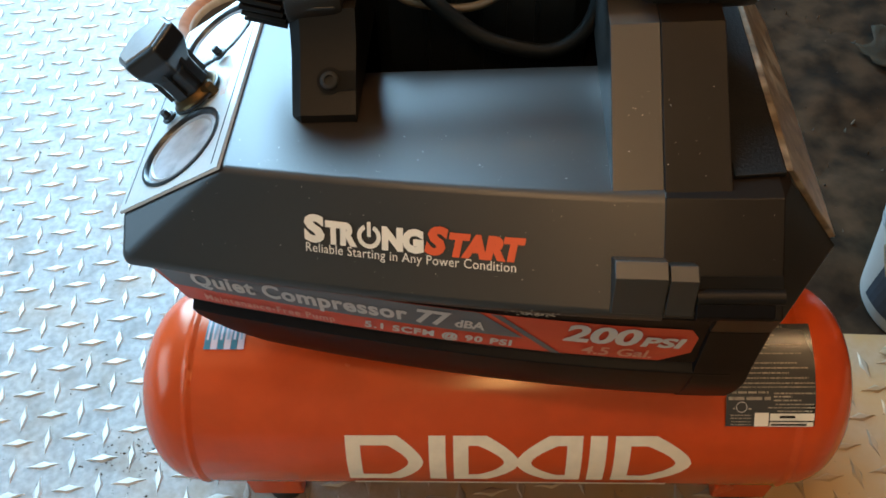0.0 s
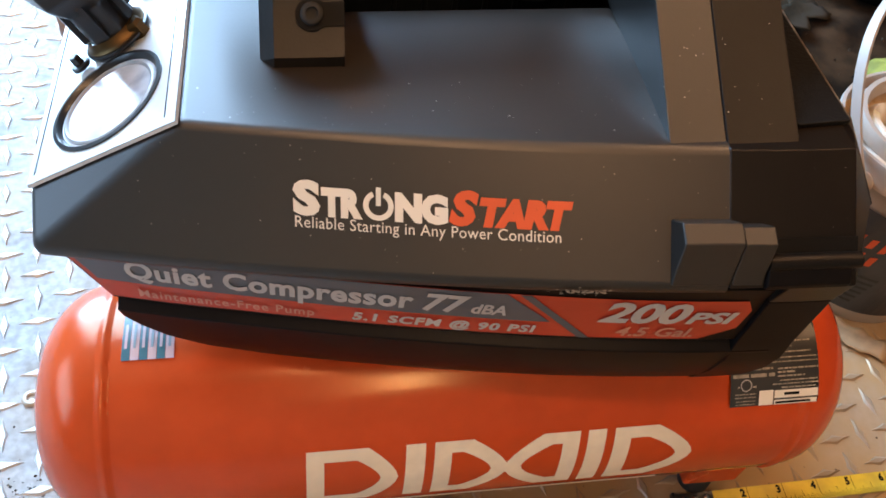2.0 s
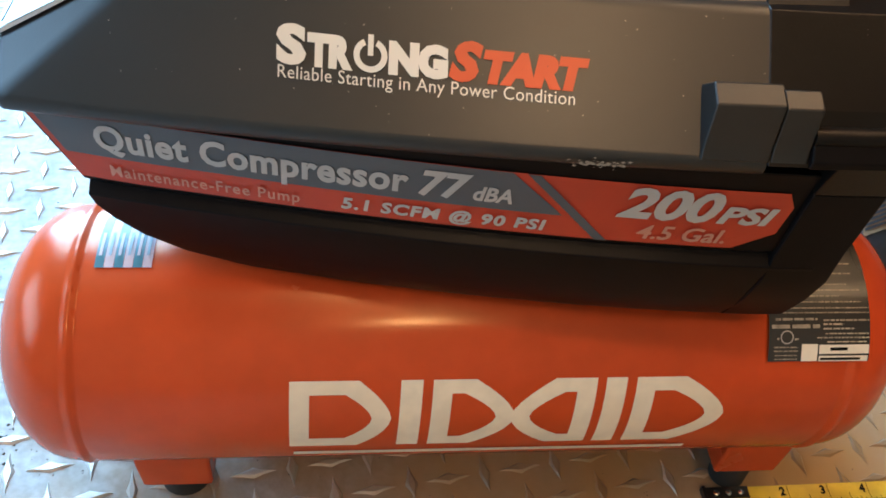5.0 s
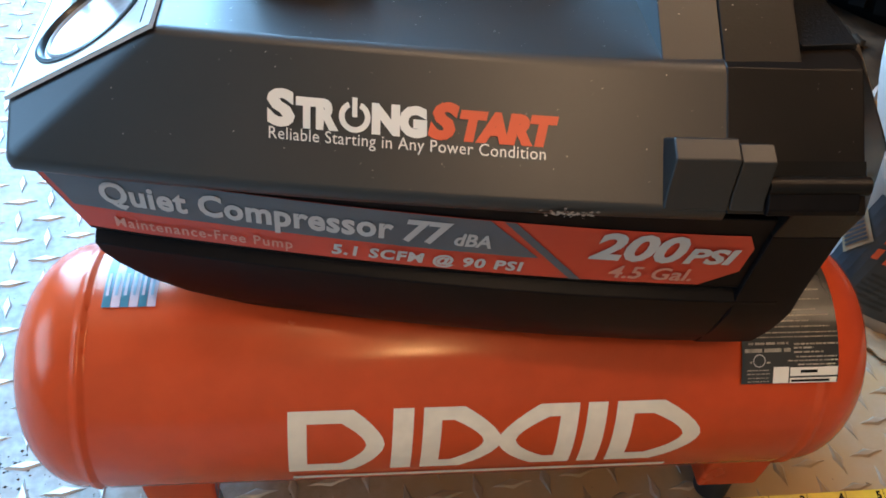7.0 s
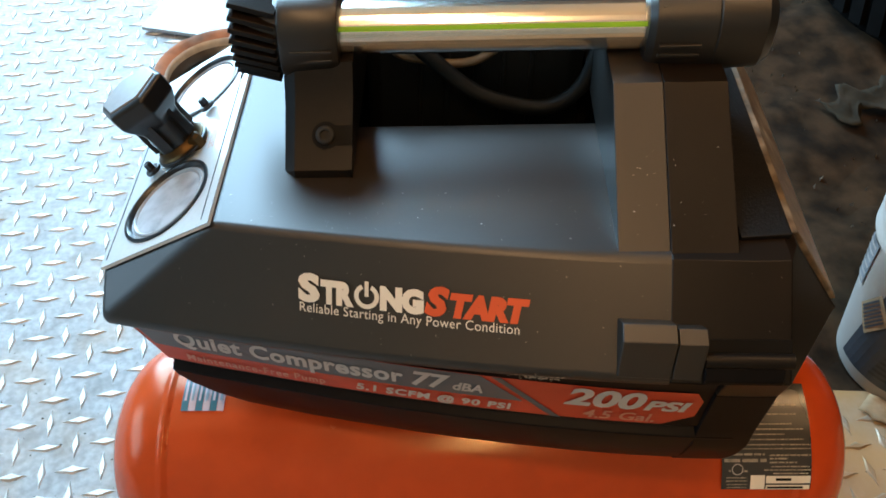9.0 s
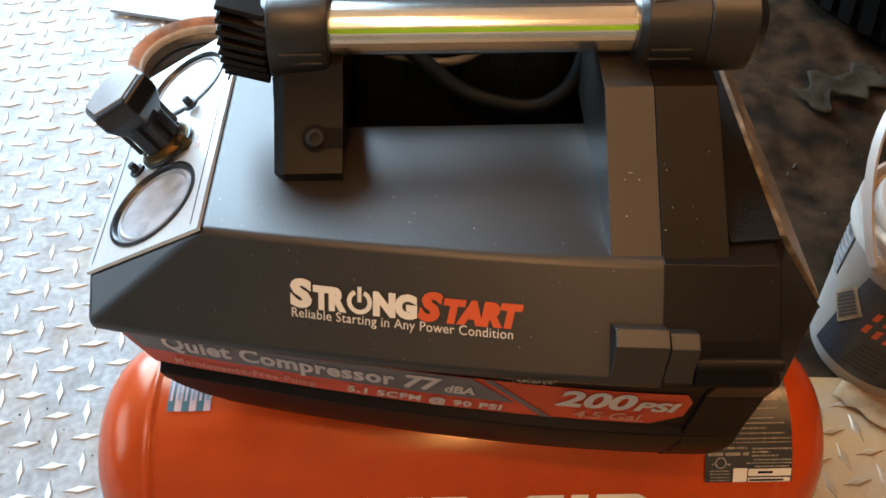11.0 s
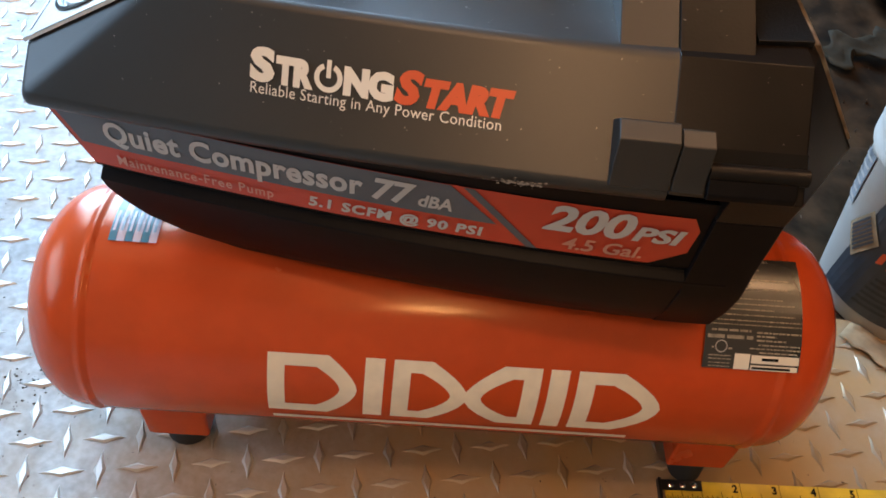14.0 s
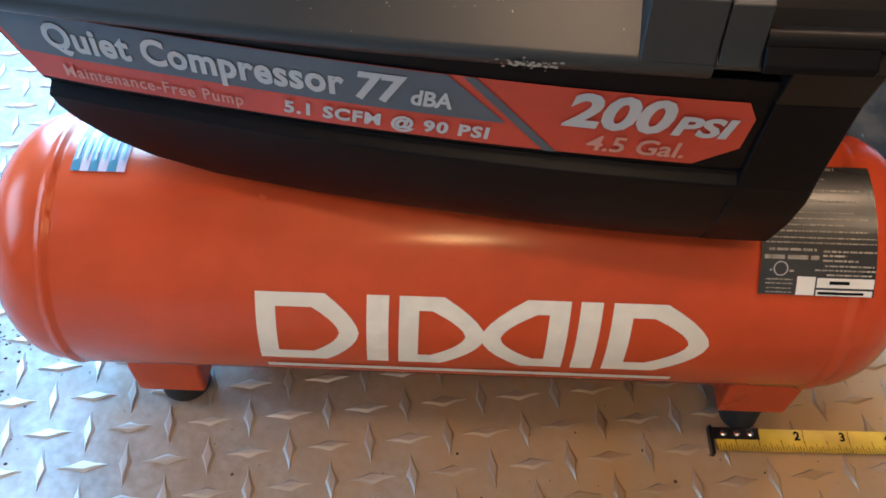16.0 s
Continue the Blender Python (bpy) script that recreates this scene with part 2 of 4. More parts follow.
def grid(rows, close_u=False, close_v=False, caps=False):
    """A skin over rows of points."""
    bm = bmesh.new()
    vs = [[bm.verts.new(p) for p in r] for r in rows]
    nr, nc = len(vs), len(vs[0])
    for i in range(nr if close_v else nr - 1):
        for j in range(nc if close_u else nc - 1):
            q = [vs[i][j], vs[i][(j + 1) % nc], vs[(i + 1) % nr][(j + 1) % nc], vs[(i + 1) % nr][j]]
            bm.faces.new(q)
    if caps:
        bm.faces.new(vs[0])
        bm.faces.new(list(reversed(vs[-1])))
    return bm


def box(x0, x1, y0, y1, z0, z1):
    v = [(x, y, z) for z in (z0, z1) for y in (y0, y1) for x in (x0, x1)]
    return from_faces(v, [(0, 1, 3, 2), (4, 6, 7, 5), (0, 4, 5, 1), (2, 3, 7, 6), (0, 2, 6, 4), (1, 5, 7, 3)])


def prism(outline, axis, a, b):
    """An outline in the two other axes, drawn out along one axis from a to b."""
    def at(p, s):
        return {"x": (s, p[0], p[1]), "y": (p[0], s, p[1]), "z": (p[0], p[1], s)}[axis]
    return grid([[at(p, a) for p in outline], [at(p, b) for p in outline]], close_u=True, caps=True)


def revolve(profile, m, n=48, caps=True):
    """Rings of (radius, height) about the z axis of m."""
    rows = [[m @ Vector((r * math.cos(2 * math.pi * k / n), r * math.sin(2 * math.pi * k / n), h)) for k in range(n)] for r, h in profile]
    return grid(rows, close_u=True, caps=caps)


def tube(points, radius, n=12):
    pts = [Vector(p) for p in points]
    rows = []
    side = None
    for i, p in enumerate(pts):
        d = (pts[min(i + 1, len(pts) - 1)] - pts[max(i - 1, 0)]).normalized()
        if side is None:
            side = d.orthogonal().normalized()
        side = (side - d * side.dot(d)).normalized()
        up = d.cross(side)
        rows.append([p + radius * (side * math.cos(2 * math.pi * k / n) + up * math.sin(2 * math.pi * k / n)) for k in range(n)])
    return grid(rows, close_u=True, caps=True)


def text_mesh(body, size, bold=0.0, shear=0.0, spacing=1.0, width=None):
    """Flat letters as (verts, faces), from the left end of the baseline."""
    c = bpy.data.curves.new("letters", "FONT")
    c.body, c.size, c.offset, c.shear, c.space_character = body, size, bold, shear, spacing
    c.resolution_u = 3
    tmp = bpy.data.objects.new("letters", c)
    scene.collection.objects.link(tmp)
    me = bpy.data.meshes.new_from_object(tmp.evaluated_get(bpy.context.evaluated_depsgraph_get()))
    verts = [tuple(v.co) for v in me.vertices]
    faces = [tuple(p.vertices) for p in me.polygons]
    bpy.data.objects.remove(tmp)
    bpy.data.curves.remove(c)
    bpy.data.meshes.remove(me)
    if width and verts:
        x0, x1 = min(v[0] for v in verts), max(v[0] for v in verts)
        verts = [((v[0] - x0) * width / (x1 - x0), v[1], v[2]) for v in verts]
    return verts, faces


def print_on(name, tm, where, material, parent):
    """Letters laid on a surface: where(u, v) gives a place."""
    verts, faces = tm
    return part(name, from_faces([where(v[0], v[1]) for v in verts], faces), material, parent)


def plain_on(name, u0, u1, v0, v1, where, material, parent, n=8, skew=0.0, k=3):
    rows = [[where(u0 + (u1 - u0) * i / n + skew * (v0 + (v1 - v0) * j / k - v0), v0 + (v1 - v0) * j / k) for i in range(n + 1)] for j in range(k + 1)]
    return part(name, grid(rows), material, parent)


def empty(name, label, category, m=None, group=""):
    ob = new(name)
    ob.empty_display_size = 0.05
    if m is not None:
        ob.matrix_world = m
    return tagged(ob, label, category, group)


# ------------------------------------------------------------------ setting: floor plate, ground, walls
YAW = radians(9.38)
PITCH = 0.043
CY, SY = math.cos(YAW), math.sin(YAW)


def lattice(i, j):
    x, y = i * PITCH, j * PITCH
    return CY * x - SY * y - 0.275, SY * x + CY * y - 0.0522


EDGE_X, EDGE_Y = 0.235, 0.105
floor = part("floor", prism([(-1.3, -1.2), (1.0, -1.2), (1.0, EDGE_Y), (EDGE_X, EDGE_Y + 0.01), (EDGE_X - 0.03, 0.78), (-1.3, 0.78)], "z", -0.005, 0.0), M_STEEL)
tagged(floor, "worn steel tread plate floor with raised diamonds", "floor", kind="structure")


def in_plate(x, y):
    return -0.95 < x < 0.6 and -0.55 < y < 0.76 and (x < EDGE_X - 0.035 or y < EDGE_Y - 0.012)


tv, tf = [], []
rnd = random.Random(4)
for a in range(-60, 61):
    for b in range(-60, 61):
        i, j = a / 2, b / 2
        if (a % 2) == (b % 2):
            along = (CY, SY)
        elif b % 2 == 0 or a % 2 == 0:
            along = (-SY, CY)
        x, y = lattice(i, j)
        if not in_plate(x, y):
            continue
        ax, ay = along
        px, py = -ay, ax
        L, W, H = 0.0130 * rnd.uniform(0.95, 1.04), 0.0036 * rnd.uniform(0.92, 1.06), 0.0013 * rnd.uniform(0.85, 1.1)
        o = len(tv)
        for s, w, h in ((-1, 0, 0), (-0.38, -0.46, 0), (0, -1, 0), (0.38, -0.46, 0), (1, 0, 0), (0.38, 0.46, 0), (0, 1, 0), (-0.38, 0.46, 0), (-0.66, 0, 0.85), (0, -0.52, 1), (0.66, 0, 0.85), (0, 0.52, 1)):
            wob = rnd.uniform(-0.00025, 0.00025)
            tv.append((x + ax * s * L + px * w * W + wob, y + ay * s * L + py * w * W + wob, h * H))
        for f in ((0, 1, 8), (1, 2, 9, 8), (2, 3, 10, 9), (3, 4, 10), (4, 5, 10), (5, 6, 11, 10), (6, 7, 8, 11), (7, 0, 8), (8, 9, 10, 11)):
            tf.append(tuple(o + q for q in f))
me = bpy.data.meshes.new("raised_diamonds")
me.from_pydata(tv, [], tf)
me.materials.append(M_TREAD)
me.polygons.foreach_set("use_smooth", [True] * len(me.polygons))
me.set_sharp_from_angle(angle=radians(34))
tread = new("raised_diamonds", me)
tread.parent = floor
tread["kind"] = "stuff"

ground = part("ground", box(-30, 30, -30, 30, -0.05, -0.0055), M_GROUND)
tagged(ground, "dirty dark concrete ground strewn with grit", "ground", kind="structure")
# unseen walls added to block and bounce light, with a wide doorway for daylight
WH = 3.3
for name, b, m_ in (("wall_south", (-2.8, 2.4, -2.3, -2.2, 0, WH), M_BOUNCE), ("wall_east", (2.3, 2.4, -2.2, 2.05, 0, WH), M_WALL),
                    ("wall_west", (-2.8, -2.7, -2.2, -1.05, 0, WH), M_WALL), ("wall_west_corner", (-2.8, -2.7, 0.80, 2.05, 0, WH), M_WALL),
                    ("wall_west_sill", (-2.8, -2.7, -1.05, 0.80, 0, 0.50), M_WALL), ("wall_west_lintel", (-2.8, -2.7, -1.05, 0.80, 1.66, WH), M_WALL), ("wall_north_pier", (-0.40, 2.4, 2.05, 2.15, 0, WH), M_WALL),
                    ("wall_north_corner", (-2.8, -1.92, 2.05, 2.15, 0, WH), M_WALL), ("wall_north_lintel", (-1.92, -0.40, 2.05, 2.15, 2.90, WH), M_BOUNCE)):
    tagged(part(name, box(*b), m_), "unseen wall added to shape the light", "wall", kind="structure")
# unseen ceiling, made tan to bounce warm lamplight
tagged(part("ceiling", box(-2.8, 2.4, -2.3, 2.15, WH, WH + 0.1), M_BOUNCE), "unseen tan ceiling added to bounce warm light", "ceiling", kind="structure")

# ------------------------------------------------------------------ compressor
TILT_Y = -2.29
comp = empty("air_compressor", "orange twin tank air compressor with black plastic shroud on tread plate", "air compressor", pose(0, 0, 0, 0, TILT_Y, 0))
YC = 0.065


def h_top(x):
    return 0.105 - 0.026 * max(0.0, (0.12 - x) / 0.246) ** 1.6


def h_waist(x):
    return 0.143 - 0.050 * max(0.0, (0.12 - x) / 0.305) ** 1.6


def z_waist(x):
    return 0.270 - 0.013 * max(0.0, (0.12 - x) / 0.305) ** 1.5


ZT = 0.306


def upper_face(x, s, out=0.0):
    """The front of the shroud: s runs from the top edge (0) to the waist (1)."""
    yt, yw = YC - h_top(x), YC - h_waist(x)
    zt, zw = ZT, z_waist(x)
    n = Vector((0, -(zt - zw), -(yt - yw))).normalized()
    n = Vector((0, n.y, abs(n.z)))
    p = Vector((x, yt + (yw - yt) * s, zt + (zw - zt) * s))
    return p + n * out


def mirrored(p):
    return Vector((p[0], 2 * YC - p[1], p[2]))


# --- upper shell
NX = 40
SEAM = 0.077
rows_f = []
for xl, xr, fn in ((-0.126, SEAM, lambda x: (x, YC - h_top(x), ZT)),
                   (-0.185, SEAM, lambda x: (x, YC - h_waist(x), z_waist(x))),
                   (-0.184, SEAM, lambda x: (x, YC - h_waist(x) + 0.0015, z_waist(x) - 0.006)),
                   (-0.180, SEAM, lambda x: (x, YC - h_waist(x) + 0.012, z_waist(x) - 0.0065))):
    rows_f.append([Vector(fn(xl + (xr - xl) * k / NX)) for k in range(NX + 1)])
bm = bmesh.new()
V = {}


def vert(p):
    key = tuple(round(c, 6) for c in p)
    if key not in V:
        V[key] = bm.verts.new(p)
    return V[key]


def face(*ps):
    vs = []
    for p in ps:
        v = vert(p)
        if v not in vs:
            vs.append(v)
    if len(vs) > 2:
        try:
            bm.faces.new(vs)
        except ValueError:
            pass


for a, b in zip(rows_f, rows_f[1:]):
    for k in range(NX):
        q = (a[k], a[k + 1], b[k + 1], b[k])
        face(*q)
        face(*[mirrored(p) for p in reversed(q)])
T = rows_f[0]
WELL = (-0.066, 0.056)
for k in range(NX):
    p, q = T[k], T[k + 1]
    inside = WELL[0] < (p.x + q.x) / 2 < WELL[1]
    drop = ((0.000, 0.0), (0.020, 0.0003), (0.036, 0.0010), (0.048, 0.0022), (0.057, 0.0042), (0.064, 0.0072), (0.069, 0.012), (0.073, 0.085), (0.126, 0.085), (0.128, 0.0)) if inside else ((0.000, 0.0), (0.128, 0.0))
    line = [(y, ZT - d) for y, d in drop]
    face(p, q, Vector((q.x, 0.0, ZT)), Vector((p.x, 0.0, ZT)))
    for (ya, za), (yb, zb) in zip(line, line[1:]):
        face(Vector((p.x, ya, za)), Vector((q.x, ya, za)), Vector((q.x, yb, zb)), Vector((p.x, yb, zb)))
    face(Vector((p.x, 0.128, ZT)), Vector((q.x, 0.128, ZT)), mirrored(q), mirrored(p))
Tf, Wf, Lf, If = (r[0] for r in rows_f)
Pf = Vector((-0.1850, -0.0090, 0.2720))
face(Tf, Vector((Tf.x, 0.0, ZT)), Vector((Tf.x, 0.128, ZT)), mirrored(Tf), mirrored(Pf), Pf)
face(Tf, Pf, Wf)
face(*[mirrored(p) for p in (Wf, Pf, Tf)])
face(Pf, mirrored(Pf), mirrored(Wf), Wf)
face(Wf, mirrored(Wf), mirrored(Lf), Lf)
face(Lf, mirrored(Lf), mirrored(If), If)
part("upper_shell", bm, M_PLASTIC, comp, "matte black plastic shroud", bevel=0.0030, segs=4, crease=14)

# --- end cover beyond the seam
CX = [0.0768, 0.0985, 0.1005, 0.114, 0.127]
ring = []


def cover_section(x, grow=0.0006):
    i = 0.022 if x < 0.1 else 0.0
    w = YC - h_waist(x)
    f = [(YC - h_top(x) - grow, ZT), (w - grow, z_waist(x)), (w + 0.0045 + i * 0.5, 0.2635 if i else 0.254), (w + 0.0085 + i, 0.2205), (w + 0.0092 + i, 0.206), (w + 0.0143 + i, 0.190), (w + 0.0232 + i, 0.171), (w + 0.0400 + i, 0.1568)]
    return [Vector((x, y, z)) for y, z in f] + [mirrored((x, y, z)) for y, z in reversed(f)]


tip = [Vector((0.133, -0.028, 0.303)), Vector((0.164, -0.026, 0.258)), Vector((0.163, -0.026, 0.25)), Vector((0.152, -0.024, 0.222)), Vector((0.146, -0.022, 0.206)), Vector((0.138, -0.014, 0.190)), Vector((0.129, 0.002, 0.172)), Vector((0.124, 0.016, 0.160))]
sections = [cover_section(x) for x in CX] + [tip + [mirrored(p) for p in reversed(tip)]]
part("end_cover", grid([r[:3] + r[-3:] for r in sections], close_u=True, caps=True), M_COVER, comp, "black plastic end cover with a seam", bevel=0.0006, segs=2)
# lower part of the cover, split off to carry the painted shade
part("cover_skirt", grid([r[2:-2] for r in sections], close_u=True, caps=True), M_SHADED, comp, "black skirt of the end cover, shade put into its colour", bevel=0.0006, segs=2)
# right-hand face plate of the cover
part("end_plate", prism([(p[0], p[1]) for p in ((0.1315, 0.3035), (0.1352, 0.3035), (0.1662, 0.2585), (0.1630, 0.2575))], "y", -0.021, 2 * YC + 0.021), M_ENDPLATE, comp, "scuffed tan plate on the end cover", bevel=0.0008)

part("cover_inlay", prism([(0.1075, -0.0285), (0.1300, -0.0270), (0.1300, 2 * YC + 0.0270), (0.1075, 2 * YC + 0.0285)], "z", ZT - 0.001, ZT + 0.0022), M_INLAY, comp, "grainy black inlay on the end cover", bevel=0.0006)
# --- lower shell with the label recess, deeper towards the panel
def sink(x):
    return 0.0030 * min(1.0, max(0.0, (0.06 - x) / 0.17))


def dip(x, z):
    """The band sags towards the panel, its lower edge more than its upper."""
    f = min(1.0, max(0.0, (0.06 - x) / 0.20))
    return -0.0030 * f - 0.0020 * f * min(1.0, max(0.0, (0.2378 - z) / 0.0156))


LOW = [(0.263, -0.1835, 0.004), (0.254, -0.1810, 0.0065), (0.2205, -0.162, 0.0105), (0.2175, -0.161, 0.0135), (0.2140, -0.1612, 0.0085), (0.208, -0.1595, 0.0098),
       (0.200, -0.154, 0.0120), (0.190, -0.143, 0.0150), (0.180, -0.126, 0.0190), (0.171, -0.100, 0.0240), (0.163, -0.060, 0.0310), (0.1575, -0.020, 0.0400), (0.156, 0.0, 0.060)]
rows = []
for z, xl, ins in LOW:
    xr = 0.118
    rows.append([Vector((x, YC - h_waist(x) + ins + sink(x), z + dip(x, z))) for x in [xl + (xr - xl) * k / NX for k in range(NX + 1)]])
full = rows + [[mirrored(p) for p in r] for r in reversed(rows)]
bm = grid(full, close_v=True)
part("lower_shell", bm, M_SHADED, comp, "black plastic lower shroud", bevel=0.0008)
bm = grid([[r[0] for r in rows], [mirrored(r[0]) for r in rows]])
part("lower_shell_end", bm, M_SHADED, comp)


def label_face(x, z, out=0.0005):
    """The recessed band that carries the label."""
    s = (0.254 - z) / (0.254 - 0.2205)
    ins = 0.0065 + 0.004 * s + sink(x)
    return Vector((x, YC - h_waist(x) + ins - out, z + dip(x, z)))


# --- label on the band
LZ0, LZ1, LZM = 0.2222, 0.2528, 0.2335


def band(name, outline, material, out):
    n = 30
    z0, z1 = min(p[1] for p in outline), max(p[1] for p in outline)

    def ends(z):
        xs = []
        for (xa, za), (xb, zb) in zip(outline, outline[1:] + outline[:1]):
            if abs(za - zb) > 1e-9 and min(za, zb) - 1e-9 <= z <= max(za, zb) + 1e-9:
                xs.append(xa + (xb - xa) * (z - za) / (zb - za))
        return min(xs), max(xs)
    rws = []
    levels = sorted({p[1] for p in outline} | {z0 + (z1 - z0) * k / 4 for k in range(5)})
    for z in levels:
        a, b = ends(z)
        rws.append([label_face(a + (b - a) * k / n, z, out) for k in range(n + 1)])
    return part(name, grid(rws), material, comp)


band("label_red_band", [(-0.1625, LZ0), (0.083, LZ0), (0.0965, 0.2315), (0.0975, 0.2455), (0.0935, LZ1), (-0.1795, LZ1)], M_LABRED, 0.0004)
band("label_grey_band", [(-0.166, LZM), (0.018, LZM), (-0.003, LZ1), (-0.1765, LZ1)], M_LABGREY, 0.0008)
band("label_stripe", [(0.032, LZ0), (0.0365, LZ0), (0.0065, LZ1), (0.002, LZ1)], M_LABGREY, 0.0008)


def on_label(x0, z0):
    return lambda u, v: label_face(x0 + u, z0 + v, 0.0012)


for words, size, bold, slant, space, width, x0, z0, material in (
        ("Quiet Compressor", 0.0168, 0.00055, 0.0, 1.06, 0.1150, -0.1535, 0.2376, M_LABTXT), ("77", 0.0172, 0.0006, 0.18, 1.0, 0.0185, -0.0348, 0.2374, M_LABTXT),
        ("dBA", 0.0100, 0.0003, 0.15, 1.0, 0.0142, -0.0152, 0.2374, M_LABTXT), ("Maintenance-Free Pump", 0.0072, 0.0001, 0.0, 1.15, 0.0722, -0.1500, 0.2252, M_LABPINK),
        ("5.1 SCFM @ 90 PSI", 0.0075, 0.0003, 0.10, 1.15, 0.0750, -0.0622, 0.2254, M_LABTXT), ("200", 0.0210, 0.0008, 0.18, 1.0, 0.0360, 0.0362, 0.2366, M_LABTXT),
        ("PSI", 0.0120, 0.0005, 0.2, 1.0, 0.0205, 0.0722, 0.2366, M_LABTXT), ("4.5 Gal.", 0.0105, 0.0002, 0.12, 1.0, 0.0330, 0.0460, 0.2254, M_LABPINK)):
    print_on("label_text", text_mesh(words, size, bold, slant, space, width), on_label(x0, z0), material, comp)


# --- words on the upper front
def on_front(x0, s0, fall=0.0):
    def f(u, v):
        x = x0 + u
        w = (upper_face(x, 1) - upper_face(x, 0)).length
        return upper_face(x, s0 + (0.014 * (x + 0.0855) - v) / w, 0.0006)
    return f


for word, cap_h, x0, width, material in (("S", 0.0119, -0.0855, 0.0100, M_WHITE), ("TR", 0.0096, -0.0752, 0.0152, M_WHITE), ("NG", 0.0096, -0.0483, 0.0195, M_WHITE),
                                         ("S", 0.0119, -0.0285, 0.0110, M_REDTXT), ("TART", 0.0096, -0.0174, 0.0348, M_REDTXT)):
    print_on("front_lettering", text_mesh(word, cap_h / 0.72, 0.0010, 0.2 if material is M_REDTXT else 0.0, 1.0, width), on_front(x0, 0.558), material, comp)
# power symbol in place of the O
of = on_front(-0.0543, 0.558)
rr = [(math.cos(radians(115 + 310 * k / 32)), math.sin(radians(115 + 310 * k / 32))) for k in range(33)]
rows = [[of(r_ * c, 0.0046 + r_ * s_) for c, s_ in rr] for r_ in (0.0056, 0.0036)]
part("front_lettering", grid(rows), M_WHITE, comp)
plain_on("front_lettering", -0.0009, 0.0009, 0.0045, 0.0114, of, M_WHITE, comp, 1)
print_on("front_lettering", text_mesh("Reliable Starting in Any Power Condition", 0.0062, 0.0, 0, 1.04, 0.0978), on_front(-0.0848, 0.662), M_WHITE, comp)

# --- control panel
PN = Vector((-0.50, 0, 0.866)).normalized()
PX = Vector((0.866, 0, 0.50)).normalized()
PO = Vector((-0.1545, YC, 0.2894))


def on_panel(u, v, w=0.0):
    return PO + PX * u + Vector((0, 1, 0)) * v + PN * w


PM = Matrix.Translation(PO) @ Matrix((PX, (0, 1, 0), PN)).transposed().to_4x4()
PT = 0.0022
GY = (-0.0465, 0.0465)
bm = bmesh.new()
edges = []
outline = [(-0.0348, -0.0755), (0.0334, -0.0800), (0.0334, 0.0800), (-0.0348, 0.0755)]
loops = [outline] + [[(-0.001 + 0.0246 * math.cos(2 * math.pi * k / 48), gy + 0.0246 * math.sin(2 * math.pi * k / 48)) for k in range(48)] for gy in GY]
for lp in loops:
    top_v = [bm.verts.new((x, y, PT)) for x, y in lp]
    for k, v_ in enumerate(top_v):
        edges.append(bm.edges.new((v_, top_v[(k + 1) % len(top_v)])))
bmesh.ops.triangle_fill(bm, use_beauty=True, use_dissolve=False, edges=edges)
plate = part("control_panel", bm, M_PANEL, comp, "silver control panel with two gauges")
plate.data.transform(PM)
rows = [[Vector((x * q, y * q2, z)) for x, y in outline] for q, q2, z in ((0.998, 0.999, PT - 0.0003), (1.004, 1.002, 0.0004))]
part("panel_skirt", grid(rows, close_u=True), M_PANEL, plate, "silver edge of the panel").data.transform(PM)
for line in ((-0.0320, -0.0317, -0.0715, 0.0715), (0.0285, 0.0288, -0.0755, 0.0755)):
    part("panel_line", box(*line, PT + 0.0001, PT + 0.0003), M_FLATBLACK, plate).data.transform(PM)
for gy in GY:
    gm = PM @ pose(-0.001, gy, 0)
    gauge = part("gauge", revolve([(0.0258, PT), (0.0258, PT + 0.0008), (0.0242, PT + 0.0010), (0.0228, PT - 0.0004), (0.0224, 0.0008)], gm, 56, False), M_GLOSS, comp, "round black pressure gauge sunk in the panel", smooth=True)
    part("bezel", revolve([(0.0216, 0.0008), (0.0216, PT - 0.0006), (0.0206, PT - 0.0002), (0.0196, PT - 0.0008), (0.0194, 0.0010)], gm, 56, False), M_CAP, gauge, smooth=True)
    part("dial", revolve([(0.0226, 0.0011), (0.0001, 0.0012)], gm, 40, True), M_FACE, gauge)
for u, v in ((-0.0165, -0.0170), (0.0100, 0.0195)):
    gm = PM @ pose(u, v, 0)
    nut = part("screw", revolve([(0.0042, 0.0040), (0.0042, 0.0055), (0.0035, 0.0060), (0.0001, 0.0060)], gm, 20), M_GLOSS, comp, "small black hex screw")
    part("screw_head", revolve([(0.0024, 0.006), (0.0024, 0.0095), (0.0018, 0.0100), (0.0001, 0.0100)], gm, 6), M_GLOSS, nut)
# regulator knob
km = PM @ pose(0.0005, -0.007, 0, 0, 0, 8)
knob = part("regulator_knob", revolve([(0.0122, 0.009), (0.0118, 0.018), (0.0124, 0.024), (0.0165, 0.030), (0.0186, 0.034), (0.0190, 0.0425), (0.0168, 0.0445), (0.0001, 0.0446)], km, 6, False), M_GLOSS, comp, "black hexagonal pressure regulator knob", bevel=0.0012)
part("knob_cap", revolve([(0.0162, 0.0444), (0.0160, 0.0452), (0.0001, 0.0453)], km, 6, False), M_CAP, knob, "pale grey flat cap")
part("knob_collar", revolve([(0.0142, 0.0040), (0.0142, 0.0060), (0.0128, 0.0070), (0.0120, 0.0100)], km, 32, False), M_BRASS, knob, "dull brass collar", smooth=True)
